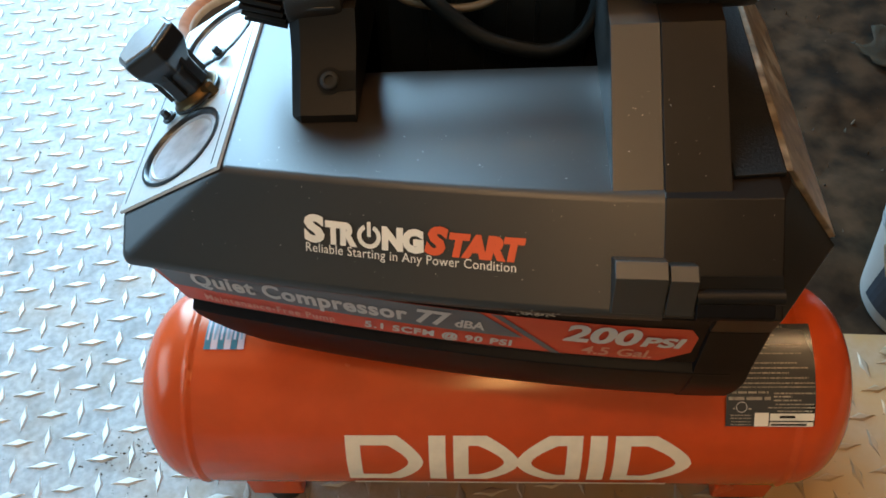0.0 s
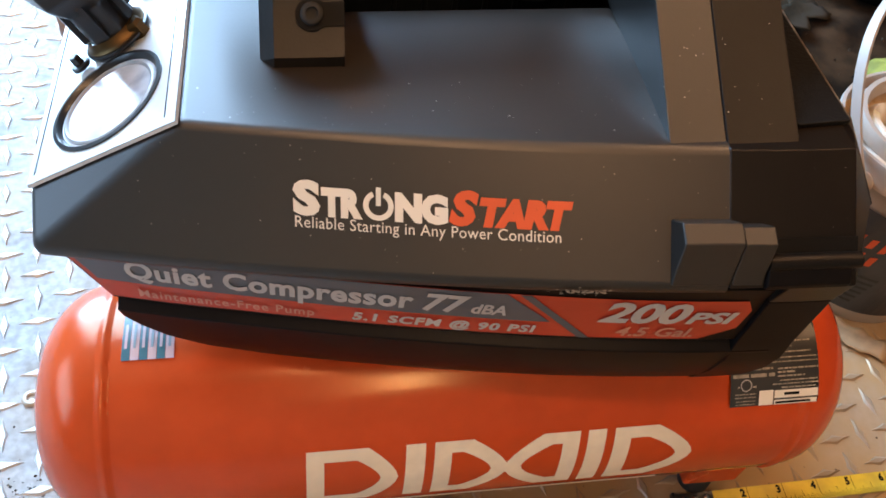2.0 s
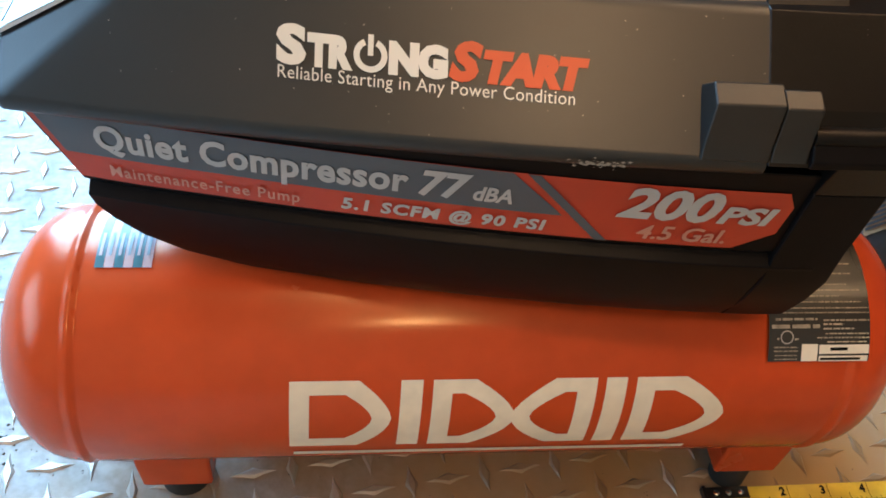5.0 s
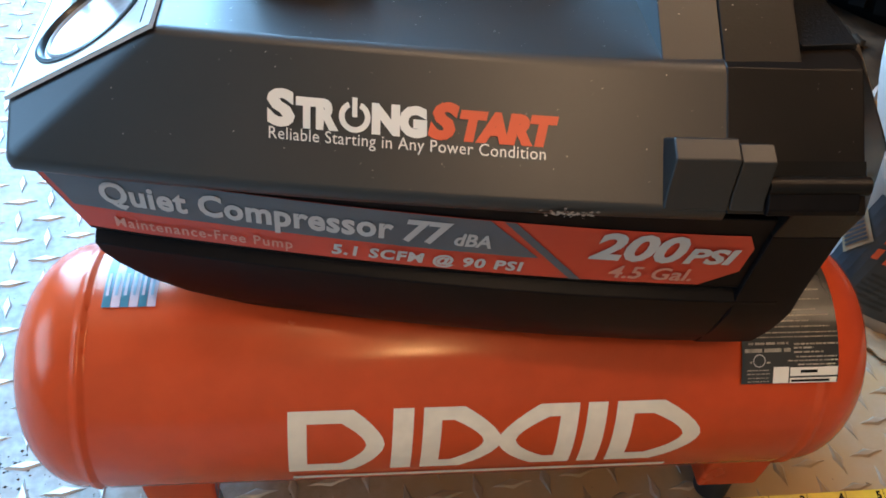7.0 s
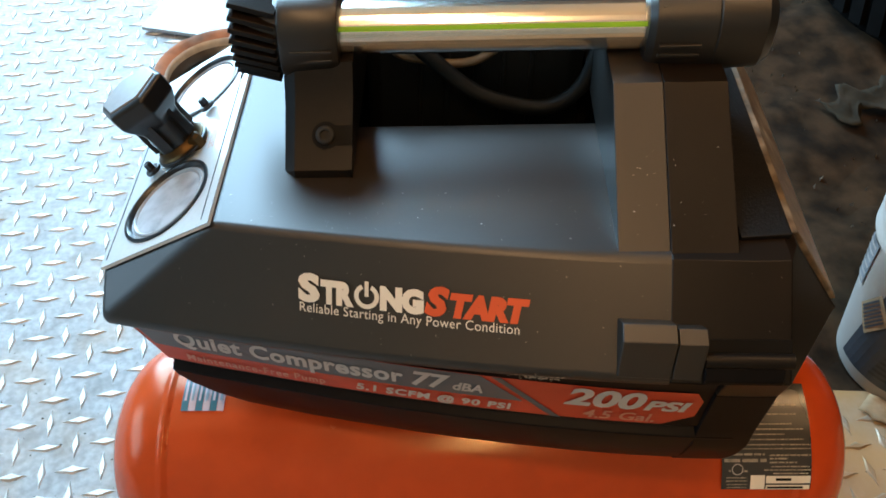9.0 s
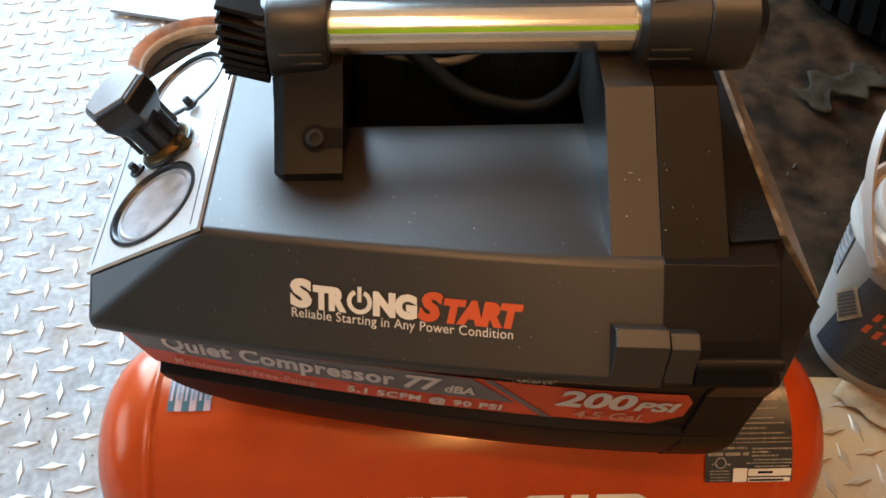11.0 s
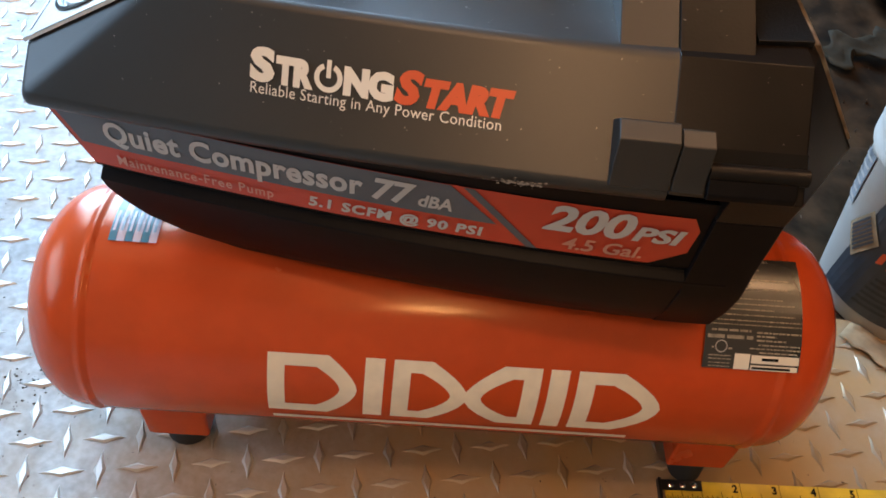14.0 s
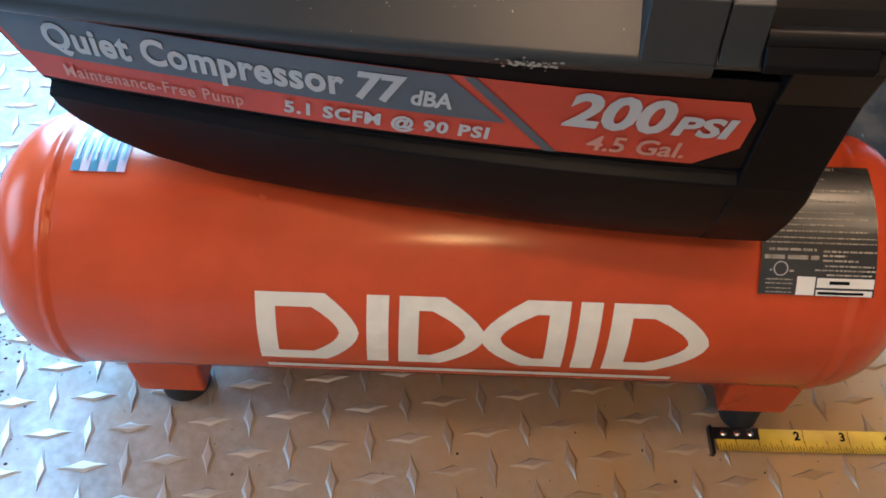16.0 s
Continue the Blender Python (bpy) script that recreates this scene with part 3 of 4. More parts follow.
part("knob_ring", revolve([(0.0152, 0.0040), (0.0152, 0.0052), (0.0140, 0.0056)], km, 32, False), M_GLOSS, knob, smooth=True)
for k in range(6):
    part("knob_grip", box(-0.0012, 0.0012, -0.0012, 0.0012, 0.011, 0.030), M_GLOSS, knob).data.transform(km @ pose(0, 0, 0, 0, 0, 30 + 60 * k) @ pose(0.0118, 0, 0))
fit_m = PM @ pose(0.0115, -0.012, 0)
part("outlet_fitting", revolve([(0.0042, 0.002), (0.0042, 0.008), (0.0030, 0.0095), (0.0001, 0.0095)], fit_m, 6), M_BRASS, comp, "small brass outlet fitting")
print_on("outlet_word", text_mesh("OUTLET", 0.0052, 0.0001, 0, 1.0, 0.0165), lambda u, v: on_panel(0.0185 + v, -0.0035 - u, PT + 0.0004), M_FADED, comp)

# --- handle
HY, HZ = 0.065, 0.357
bar = part("handle_bar", revolve([(0.0128, -0.0745), (0.0128, 0.0745)], pose(0, HY, HZ, 0, 90, 0), 40), M_CHROME, comp, "bright metal handle tube with a green stripe", smooth=False)
sm = grid([[Vector((x, HY - 0.01315 * math.cos(a), HZ + 0.01315 * math.sin(a))) for a in (radians(22), radians(27), radians(32))] for x in (-0.071, 0.071)])
part("green_stripe", sm, M_GREEN, bar)


def cap_outline(r, sq=0.7, n=28):
    o = []
    for k in range(n):
        a = 2 * math.pi * k / n
        c, s = math.cos(a), math.sin(a)
        o.append((HY + r * math.copysign(abs(c) ** sq, c), HZ + r * math.copysign(abs(s) ** sq, s)))
    return o


def cap(xs, name, label):
    return part(name, grid([[Vector((x, *p)) for p in cap_outline(r)] for x, r in xs], close_u=True, caps=True), M_PLASTIC, comp, label, bevel=0.0006)


capl = cap([(-0.070, 0.0185), (-0.073, 0.0195), (-0.094, 0.0205), (-0.097, 0.0200), (-0.0975, 0.0165), (-0.113, 0.0150), (-0.1175, 0.0130)], "handle_cap", "black plastic handle end cap with fins")
capr = cap([(0.070, 0.0165), (0.073, 0.0185), (0.100, 0.0200), (0.1004, 0.0194), (0.101, 0.0200), (0.122, 0.0195), (0.127, 0.016)], "handle_cap", "black plastic handle end cap")
for x0, x1, par in ((-0.092, -0.073, capl), (0.075, 0.094, capr)):
    for a in (-35, -18, -2, 50, 64):
        y, z = HY - 0.0196 * math.cos(radians(a)), HZ + 0.0196 * math.sin(radians(a))
        part("grip_rib", box(x0, x1, -0.0012, 0.0012, -0.0008, 0.0008), M_PLASTIC, par, bevel=0.0004).data.transform(Matrix.Translation((0, y, z)))
for k in range(7):
    z_ = HZ - 0.0165 + 0.0055 * k
    w_ = 0.0165 - 0.10 * abs(z_ - HZ) ** 1.0 * 0.6
    fin = from_faces([(-0.1165, HY - w_, z_), (-0.1165, HY + w_, z_), (-0.1165, HY + w_, z_ + 0.0022), (-0.1165, HY - w_, z_ + 0.0022), (-0.1184, HY - w_ + 0.002, z_ - 0.003), (-0.1184, HY + w_ - 0.002, z_ - 0.003), (-0.1184, HY + w_ - 0.002, z_ - 0.0012), (-0.1184, HY - w_ + 0.002, z_ - 0.0012)],
                     [(0, 1, 2, 3), (4, 7, 6, 5), (0, 4, 5, 1), (3, 2, 6, 7), (0, 3, 7, 4), (1, 5, 6, 2)])
    part("vent_fin", fin, M_PLASTIC, capl)

for k in range(8):
    lift = -0.0165 + 0.0048 * k
    reach = 0.0195 * (1 - (abs(lift) / 0.030) ** 2)
    part("vent_fin", prism([(-0.0110, -reach), (0.0105, -reach - 0.0005), (0.0105, reach), (-0.0110, reach * 0.9)], "z", -0.0013, 0.0013), M_COVER, capl, bevel=0.0004).data.transform(pose(-0.1085, HY, HZ + lift, 0, 16, 0))
# bracket with its screw
BRK = [(0.0165, 0.3055), (0.0165, 0.3105), (0.0400, 0.334), (0.0480, 0.349), (0.0820, 0.349), (0.0900, 0.334), (0.1135, 0.3105), (0.1135, 0.3055)]
rows = [[Vector((x, YC + (y - YC) * (1 - q / 0.048), z if z < 0.306 else z - q)) for y, z in BRK] for x, q in ((-0.0968, 0.0052), (-0.0912, 0.0), (-0.0640, 0.0))]
brk = part("handle_bracket", grid(rows, close_u=True, caps=True), M_COVER, comp, "black plastic handle bracket", bevel=0.0010)
sm_ = Matrix.Translation((-0.0765, 0.0275, 0.3225)) @ pose(0, 0, 0, 45, 0, 0)
# recess and slot are black patches for their shade, not cut in
part("screw_recess", revolve([(0.0064, 0.0003), (0.0064, 0.0009), (0.0001, 0.0009)], sm_, 28, False), M_FLATBLACK, brk)
part("bracket_screw", revolve([(0.0044, 0.0004), (0.0044, 0.0028), (0.0038, 0.0034), (0.0024, 0.0034), (0.0022, 0.0018), (0.0001, 0.0018)], sm_, 24, False), M_RUBBER, brk, "black socket head screw", smooth=True)
part("screw_slot", box(0.002, 0.0125, -0.0046, 0.0046, 0.0003, 0.0008), M_FLATBLACK, brk).data.transform(sm_)
# ribs that rise to the handle on the other side
for x0, x1, m_ in ((0.0545, 0.0770, M_PLASTIC), (0.07705, 0.1060, M_COVER)):
    part("handle_rib", prism([(YC - h_top((x0 + x1) / 2) + 0.0010, 0.3045), (0.0330, 0.3455), (0.0970, 0.3455), (YC + h_top((x0 + x1) / 2) - 0.001, 0.3045)], "x", x0, x1), m_, comp, "sloping black plastic handle support", bevel=0.0005)

# --- latch and slot on the front
def face_box(name, x0, x1, s0, s1, d, material, parent, bevel=0.0012):
    rws = []
    for out in (-0.001, d):
        rws.append([upper_face(x0, s0, out), upper_face(x1, s0, out), upper_face(x1, s1, out), upper_face(x0, s1, out)])
    return part(name, grid(rws, close_u=True, caps=True), material, parent, bevel=bevel)


def wedge(name, x0, x1, prof, material, parent, label=""):
    """A block that stands out from the front; prof: places down the front and how far they stand out."""
    ring_ = [[upper_face(x, s_, o_) for s_, o_ in prof] for x in (x0, x1)]
    return part(name, grid(ring_, close_u=True, caps=True), material, parent, label, bevel=0.0008)


LATCH = [(0.50, -0.001), (0.52, 0.0100), (0.67, 0.0128), (0.90, 0.0030), (0.99, 0.0002), (0.97, -0.001)]
latch = wedge("latch", 0.0545, 0.0772, LATCH, M_PLASTIC, comp, "chunky black plastic latch")
wedge("latch_hook", 0.0776, 0.0900, [(0.53, -0.001), (0.55, 0.0090), (0.68, 0.0115), (0.90, 0.0026), (0.99, 0.0002), (0.98, -0.001)], M_PLASTIC, latch)
# black strip painted for the shade in the slot, which isn't cut
face_box("slot", 0.0902, 0.1268, 0.645, 0.775, 0.0018, M_FLATBLACK, comp, 0.0)
part("slot_rod", tube([upper_face(0.0902, 0.815, 0.0028), upper_face(0.1268, 0.815, 0.0028)], 0.0034, 14), M_COVER, comp, smooth=True)
wedge("slot_cover", 0.0902, 0.1235, [(0.855, 0.0005), (0.865, 0.0042), (0.985, 0.0030), (1.02, 0.0006), (1.0, -0.001)], M_SHADED, comp)

# --- tanks
R, ZC, HL = 0.0634, 0.1000, 0.217


def tank_profile(HL=HL):
    pr = [(0.0005, -HL)]
    for k in range(1, 11):
        a = radians(90 * k / 10)
        pr.append((R * (0.24 + 0.76 * math.sin(a)) * 0.992, -HL + 0.036 * (1 - math.cos(a))))
    pr += [(R * 0.992, -HL + 0.0375), (R + 0.0006, -HL + 0.0390), (R + 0.0008, -HL + 0.0412), (R - 0.0006, -HL + 0.0428), (R - 0.0004, -HL + 0.0445), (R, -HL + 0.0460)]
    return pr + [(r, -h) for r, h in reversed(pr)]


def on_tank(x, a, out=0.0004):
    """Place on the front tank: a in degrees above the horizontal front."""
    return Vector((x, -(R + out) * math.cos(radians(a)), ZC + (R + out) * math.sin(radians(a))))


bm = revolve(tank_profile(), pose(0, 0, ZC, 0, 90, 0), 160)
for v in bm.verts:
    # uneven weld beads and slightly puckered metal beside them
    d = abs(abs(v.co.x) - (HL - 0.0412))
    if d < 0.0075:
        r_ = math.hypot(v.co.y, v.co.z - ZC)
        a_ = math.atan2(v.co.z - ZC, v.co.y)
        k_ = 1 + (1 - d / 0.0075) * (0.009 * noise.noise((math.cos(a_) * 7, math.sin(a_) * 7, v.co.x * 90)) + 0.004 * noise.noise((math.cos(a_) * 22, math.sin(a_) * 22, v.co.x * 60)))
        v.co.y, v.co.z = v.co.y * k_, ZC + (v.co.z - ZC) * k_
tank = part("tank", bm, M_ORANGE, comp, "glossy orange enamelled air tank", smooth=True)
part("tank", revolve(tank_profile(0.150), pose(0.04, 2 * YC, ZC, 0, 90, 0), 64), M_ORANGE, comp, "glossy orange enamelled air tank", smooth=True)

DEG = 180 / math.pi / R
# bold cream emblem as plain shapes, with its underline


def arc_shape(name, outline, hole, material, parent, out=0.0004):
    """A flat printed shape wrapped on the tank; outlines of (x, degrees), the hole with as many points."""
    def fine(o):
        pts = []
        for (xa, aa), (xb, ab) in zip(o, o[1:] + o[:1]):
            pts += [(xa + (xb - xa) * k / 6, aa + (ab - aa) * k / 6) for k in range(6)]
        return pts
    a, b = fine(outline), fine(hole)
    rows_ = [[on_tank(xa + (xb - xa) * k / 4, aa + (ab - aa) * k / 4, out) for (xa, aa), (xb, ab) in zip(a, b)] for k in range(5)]
    return part(name, grid(rows_, close_u=True), material, parent)


AT, AB = 28.2, -9.0


def ring_block(x0, x1, pl, pr, t, tall=0.0070):
    """A frame of even thickness between x0 and x1 with bullet-shaped (pl, pr) ends."""
    am, da = (AT + AB) / 2, (AT - AB) / 2

    def bullet(xa, xb, la, lb, h):
        """Counter-clockwise from the lower end of the left side."""
        steps = [-1 + 2 * k / 10 for k in range(11)]
        return [(xb - lb * abs(q) ** 1.7, am + h * q) for q in steps] + [(xa + la * abs(q) ** 1.7, am + h * q) for q in reversed(steps)]
    arc_shape("emblem_frame", bullet(x0, x1, pl, pr, da), bullet(x0 + t, x1 - t, pl * 0.8, pr * 0.8, da - tall * DEG), M_CREAM, tank)


def slab_block(x0, x1, a0=AB, a1=AT, lean=0.0):
    plain_on("emblem_bar", x0, x1, a0, a1, lambda u, v: on_tank(u, v), M_CREAM, tank, 2, lean, 8)


ring_block(-0.0822, -0.0365, 0.0, 0.015, 0.0088)
slab_block(-0.0330, -0.0232)
ring_block(-0.0186, 0.0200, 0.0, 0.019, 0.0088)
ring_block(0.0180, 0.0560, 0.019, 0.0, 0.0088)
slab_block(0.0602, 0.0698)
ring_block(0.0744, 0.1188, 0.0, 0.021, 0.0090)
slab_block(-0.0805, 0.1085, -19.0, -15.2)

# rating plate: a glossy black label with pale plain bars
plain_on("rating_label", 0.1340, 0.1825, 34.4, 87.0, lambda u, v: on_tank(u, v, 0.0013), M_GOLDLABEL, tank, 6, 0.0, 24)


word_rnd = random.Random(21)


def plate_at(cx, cy):
    u = 0.1340 + (cx - 50) / 490 * 0.0485
    a = 34.4 + (605 - cy) * 0.0906 if cy > 360 else 56.6 + (360 - cy) * 0.1067
    return u, a


for cx0, cx1, cy, ch in ((80, 282, 415, 15), (62, 293, 447, 24), (310, 535, 420, 11), (310, 410, 438, 11), (310, 460, 458, 11), (320, 530, 480, 9), (280, 535, 498, 9), (330, 525, 517, 9),
                         (75, 190, 540, 8), (75, 190, 557, 8), (80, 188, 577, 6), (80, 188, 594, 6), (320, 385, 92, 17), (300, 335, 137, 9), (255, 305, 155, 9), (260, 480, 185, 9), (215, 290, 200, 9),
                         (200, 470, 227, 9), (140, 440, 272, 8), (90, 500, 295, 8), (70, 395, 318, 8), (70, 500, 341, 8), (65, 535, 365, 8), (65, 535, 386, 8), (88, 98, 502, 12), (172, 194, 504, 12)):
    cx = cx0
    while cx < cx1:
        wide = min(cx1 - cx, word_rnd.uniform(1.2, 4.2) * ch)
        (u0, a1), (u1, a0) = plate_at(cx, cy - ch * 0.36), plate_at(cx + wide, cy + ch * 0.36)
        plain_on("label_bar", u0, u1, a0, a1, lambda u, v: on_tank(u, v, 0.0016), M_PLATETXT, tank, 1, 0.0, 2)
        cx += wide + ch * 0.5
for cx0, cx1, cy0, cy1 in ((208, 286, 526, 604), (293, 535, 530, 571), (293, 532, 580, 605)):
    (u0, a1), (u1, a0) = plate_at(cx0, cy0), plate_at(cx1, cy1)
    plain_on("label_box", u0, u1, a0, a1, lambda u, v: on_tank(u, v, 0.0016), M_WHITE, tank, 2)
for cx0, cx1, cy, ch in ((345, 430, 549, 14), (300, 495, 593, 11)):
    (u0, a1), (u1, a0) = plate_at(cx0, cy - ch / 2), plate_at(cx1, cy + ch / 2)
    plain_on("label_bar", u0, u1, a0, a1, lambda u, v: on_tank(u, v, 0.0019), M_FLATBLACK, tank, 2)
cu, ca = plate_at(135, 495)
rows = [[on_tank(cu + q * math.cos(2 * math.pi * k / 24), ca + q * DEG * math.sin(2 * math.pi * k / 24), 0.0016) for k in range(25)] for q in (0.0031, 0.0026)]
part("label_ring", grid(rows), M_LABTXT, tank)
# small striped sticker at the other end
for k, m_ in enumerate((M_TEAL, M_STKPALE, M_TEAL, M_STKPALE, M_TEAL, M_STKPALE)):
    w_ = 0.0246 / 6
    plain_on("sticker_stripe", -0.1680 + w_ * k, -0.1680 + w_ * (k + 0.96), 74.6, 104.0, lambda u, v: on_tank(u, v, 0.0005), m_, tank, 1, 0.0, 6)
    plain_on("sticker_bar", -0.1680 + w_ * (k + 0.3), -0.1680 + w_ * (k + 0.62), 80.0, 92.0, lambda u, v: on_tank(u, v, 0.0009), M_STKPALE if m_ is M_TEAL else M_TEALPALE, tank, 1, 0.0, 3)

# --- feet
for fx, fw, fy, sgn, tip in ((-0.1440, 0.0200, -0.012, 1, 0.003), (0.1685, 0.0195, -0.012, 1, 0.002), (-0.06, 0.0200, 2 * YC + 0.012, -1, 0.0), (0.14, 0.0200, 2 * YC + 0.012, -1, 0.0)):
    y0, y1 = (fy - 0.030, fy + 0.02) if sgn > 0 else (fy - 0.02, fy + 0.030)
    zlow = -0.04 * fx + 0.0008
    out, inn = (-1, 1) if fx < 0 else (1, -1)
    side = [(fx + out * fw, 0.066), (fx + out * fw * 0.92, 0.042), (fx + out * fw * 0.80, 0.0225), (fx + inn * fw, 0.0225), (fx + inn * fw * 0.97, 0.042), (fx + inn * fw * 0.93, 0.066)]
    foot = part("foot", prism(side, "y", y0, y1), M_ORANGE, comp, "orange pressed steel foot", bevel=0.002)
    pr = 0.0135 if fx < 0 else 0.0105
    py = y0 + 0.0165 if sgn > 0 else y1 - 0.0165
    part("rubber_pad", prism([(fx + tip + pr * math.cos(2 * math.pi * k / 20), py + pr * math.sin(2 * math.pi * k / 20)) for k in range(20)], "z", zlow, 0.0225), M_RUBBER, foot, "black rubber pad", bevel=0.001)
# unseen block, added to darken the floor under the tank
part("base_tray", box(-0.14, 0.16, 0.035, 0.115, 0.014, 0.075), M_PLASTIC, comp, "unseen black block that keeps daylight from under the tank", bevel=0.002)
# saddle that carries the shroud
part("saddle", box(-0.11, 0.10, 0.02, 0.11, 0.150, 0.18), M_PLASTIC, comp)

# --- hoses in the well under the handle
def curve_pts(ps, n=10):
    out = []
    P_ = [Vector(p) for p in ps]
    P_ = [2 * P_[0] - P_[1]] + P_ + [2 * P_[-1] - P_[-2]]
    for a, b, c, d in zip(P_, P_[1:], P_[2:], P_[3:]):
        for k in range(n):
            t_ = k / n
            out.append(0.5 * ((2 * b) + (c - a) * t_ + (2 * a - 5 * b + 4 * c - d) * t_ ** 2 + (3 * b - a - 3 * c + d) * t_ ** 3))
    return out + [P_[-2]]


# assumed motor housing, added to block the doorway's reflection in the top
HOUSING = [(0.128, 0.222), (0.104, 0.222), (0.1035, 0.300), (0.1055, 0.326), (0.1105, 0.338), (0.1185, 0.3405), (0.128, 0.3405)]
part("motor_housing", grid([[Vector((x, 0.128 + (y - 0.128) * q, z if z < 0.30 else 0.30 + (z - 0.30) * q)) for y, z in HOUSING] for x, q in ((-0.0640, 0.72), (-0.0560, 0.97), (-0.0400, 1.0), (0.0300, 1.0), (0.0460, 0.97), (0.0535, 0.80))], close_u=True, caps=True), M_HOUSING, comp, "dark rounded housing assumed under the handle, blocks the doorway reflection", bevel=0.0010)
for k in range(5):
    part("housing_rib", box(-0.036 + 0.015 * k, -0.0335 + 0.015 * k, 0.1015, 0.110, 0.240, 0.322), M_HOUSING, comp, bevel=0.0006)
part("hose", tube(curve_pts([(-0.060, 0.108, 0.345), (-0.036, 0.096, 0.326), (-0.011, 0.088, 0.3065), (0.008, 0.085, 0.298), (0.032, 0.085, 0.2935), (0.049, 0.087, 0.303), (0.057, 0.092, 0.322), (0.059, 0.100, 0.340)]), 0.0042), M_HOUSING, comp, "black rubber air hose", smooth=True)
part("cable", tube(curve_pts([(-0.056, 0.104, 0.328), (-0.046, 0.100, 0.319), (-0.034, 0.099, 0.3155), (-0.018, 0.099, 0.3125), (-0.003, 0.100, 0.3145), (0.010, 0.104, 0.322)]), 0.0024), M_CABLE, comp, "thin tan cable", smooth=True)

# --- dust and scuffs on the shroud
bm = bmesh.new()
rg = random.Random(7)
for k in range(150):
    x = rg.uniform(-0.12, 0.126)
    y = rg.uniform(YC - h_top(x) + 0.004, 0.03)
    z = ZT + 0.00035
    if 0.054 < x < 0.106:
        z = 0.3045 + (y - (YC - h_top(x))) * 0.56 + 0.0006
        if y > 0.03:
            continue
    if (-0.0975 < x < -0.063 and y > 0.015) or y > 0.006:
        continue
    r_ = rg.choice((0.00012, 0.00015, 0.0002, 0.00025, 0.0004))
    bm.faces.new([bm.verts.new((x + r_ * math.cos(a) * rg.uniform(0.5, 1.6), y + r_ * math.sin(a), z)) for a in (0.2, 1.7, 3.3, 4.9)])
for k in range(60):
    x, s_ = rg.uniform(-0.15, 0.125), rg.uniform(0.05, 0.95)
    r_ = rg.choice((0.00015, 0.0002, 0.0003))
    c_ = upper_face(x, s_, 0.0004)
    t_ = (upper_face(x, 1) - upper_face(x, 0)).normalized()
    bm.faces.new([bm.verts.new(c_ + Vector((1, 0, 0)) * r_ * math.cos(a) + t_ * r_ * math.sin(a)) for a in (0.2, 1.7, 3.3, 4.9)])
for k in range(70):
    x = rg.gauss(0.022, 0.006)
    c_ = upper_face(x, 1.0, 0.0006) + Vector((0, 0.0, -0.0030 + rg.gauss(0, 0.0008)))
    r_ = rg.uniform(0.0001, 0.0005)
    bm.faces.new([bm.verts.new(c_ + Vector((r_ * 2 * math.cos(a), 0, r_ * math.sin(a)))) for a in (0.2, 1.7, 3.3, 4.9)])
dust = part("dust", bm, M_DUST, comp)
dust["kind"] = "stuff"

# the whole machine leans a little on the uneven plate
LEAN = Matrix(((1, 0, 0.04, 0), (0, 1, 0, 0), (0, 0, 1, 0), (0, 0, 0, 1)))
done = set()
for ob in comp.children_recursive:
    if ob.data and ob.data.name not in done:
        ob.data.transform(LEAN)
        done.add(ob.data.name)

# ------------------------------------------------------------------ things on the floor
can = empty("steel_can", "rusty round steel can with flaking lip and ribbed bare inside", "can", pose(-0.192, 0.288, 0))
part("outer_wall", revolve([(0.0500, 0.0), (0.0505, 0.004), (0.0510, 0.148), (0.0540, 0.160), (0.0582, 0.168), (0.0587, 0.172), (0.0578, 0.1755), (0.0545, 0.1750), (0.0500, 0.1720)], pose(0, 0, 0), 128, False), M_RUST, can, "flaking rusty lip and wall", smooth=True)
part("lip_edge", revolve([(0.0500, 0.1720), (0.0488, 0.1712), (0.0480, 0.1695), (0.0478, 0.1660)], pose(0, 0, 0), 128, False), M_FLAKE, can, "pale flaking paint on the lip", smooth=True)
ribs = [(0.0478, 0.1660)]
for k in range(14):
    z_ = 0.160 - 0.0105 * k
    ribs += [(0.0462, z_ + 0.0035), (0.0440, z_ + 0.001), (0.0440, z_ - 0.001), (0.0470, z_ - 0.0045)]
part("ribbed_inside", revolve(ribs + [(0.044, 0.006), (0.0005, 0.006)], pose(0, 0, 0), 128, False), M_RIMSTEEL, can, "worn bare steel ribs", smooth=True)
sheet = part("metal_sheet", box(-0.05, 0.6, 0.0, 0.5, 0.0, 0.004), M_SHEET)
sheet.matrix_world = pose(-0.33, 0.60, 0.0035, 0, 0, -12)
tagged(sheet, "smooth grey metal sheet lying on tread plate", "metal sheet")

# --- pail of filler
PAIL_H = 0.154
pail = empty("pail", "white plastic pail with dark printed label and crusted filler", "pail", pose(0.362, 0.149, -0.0055))


def pail_wall(a, z, out=0.0):
    r_ = 0.0558 + 0.0118 * z / PAIL_H + out
    return Vector((r_ * math.cos(radians(a)), r_ * math.sin(radians(a)), z))


def wall_patch(name, corner, ua, va, n, k, out, material, label=""):
    """A flat print on the wall: a corner and two sides, each as (degrees, height)."""
    return part(name, grid([[pail_wall(corner[0] + ua[0] * i / n + va[0] * j / k, corner[1] + ua[1] * i / n + va[1] * j / k, out) for i in range(n + 1)] for j in range(k + 1)]), material, pail, label)


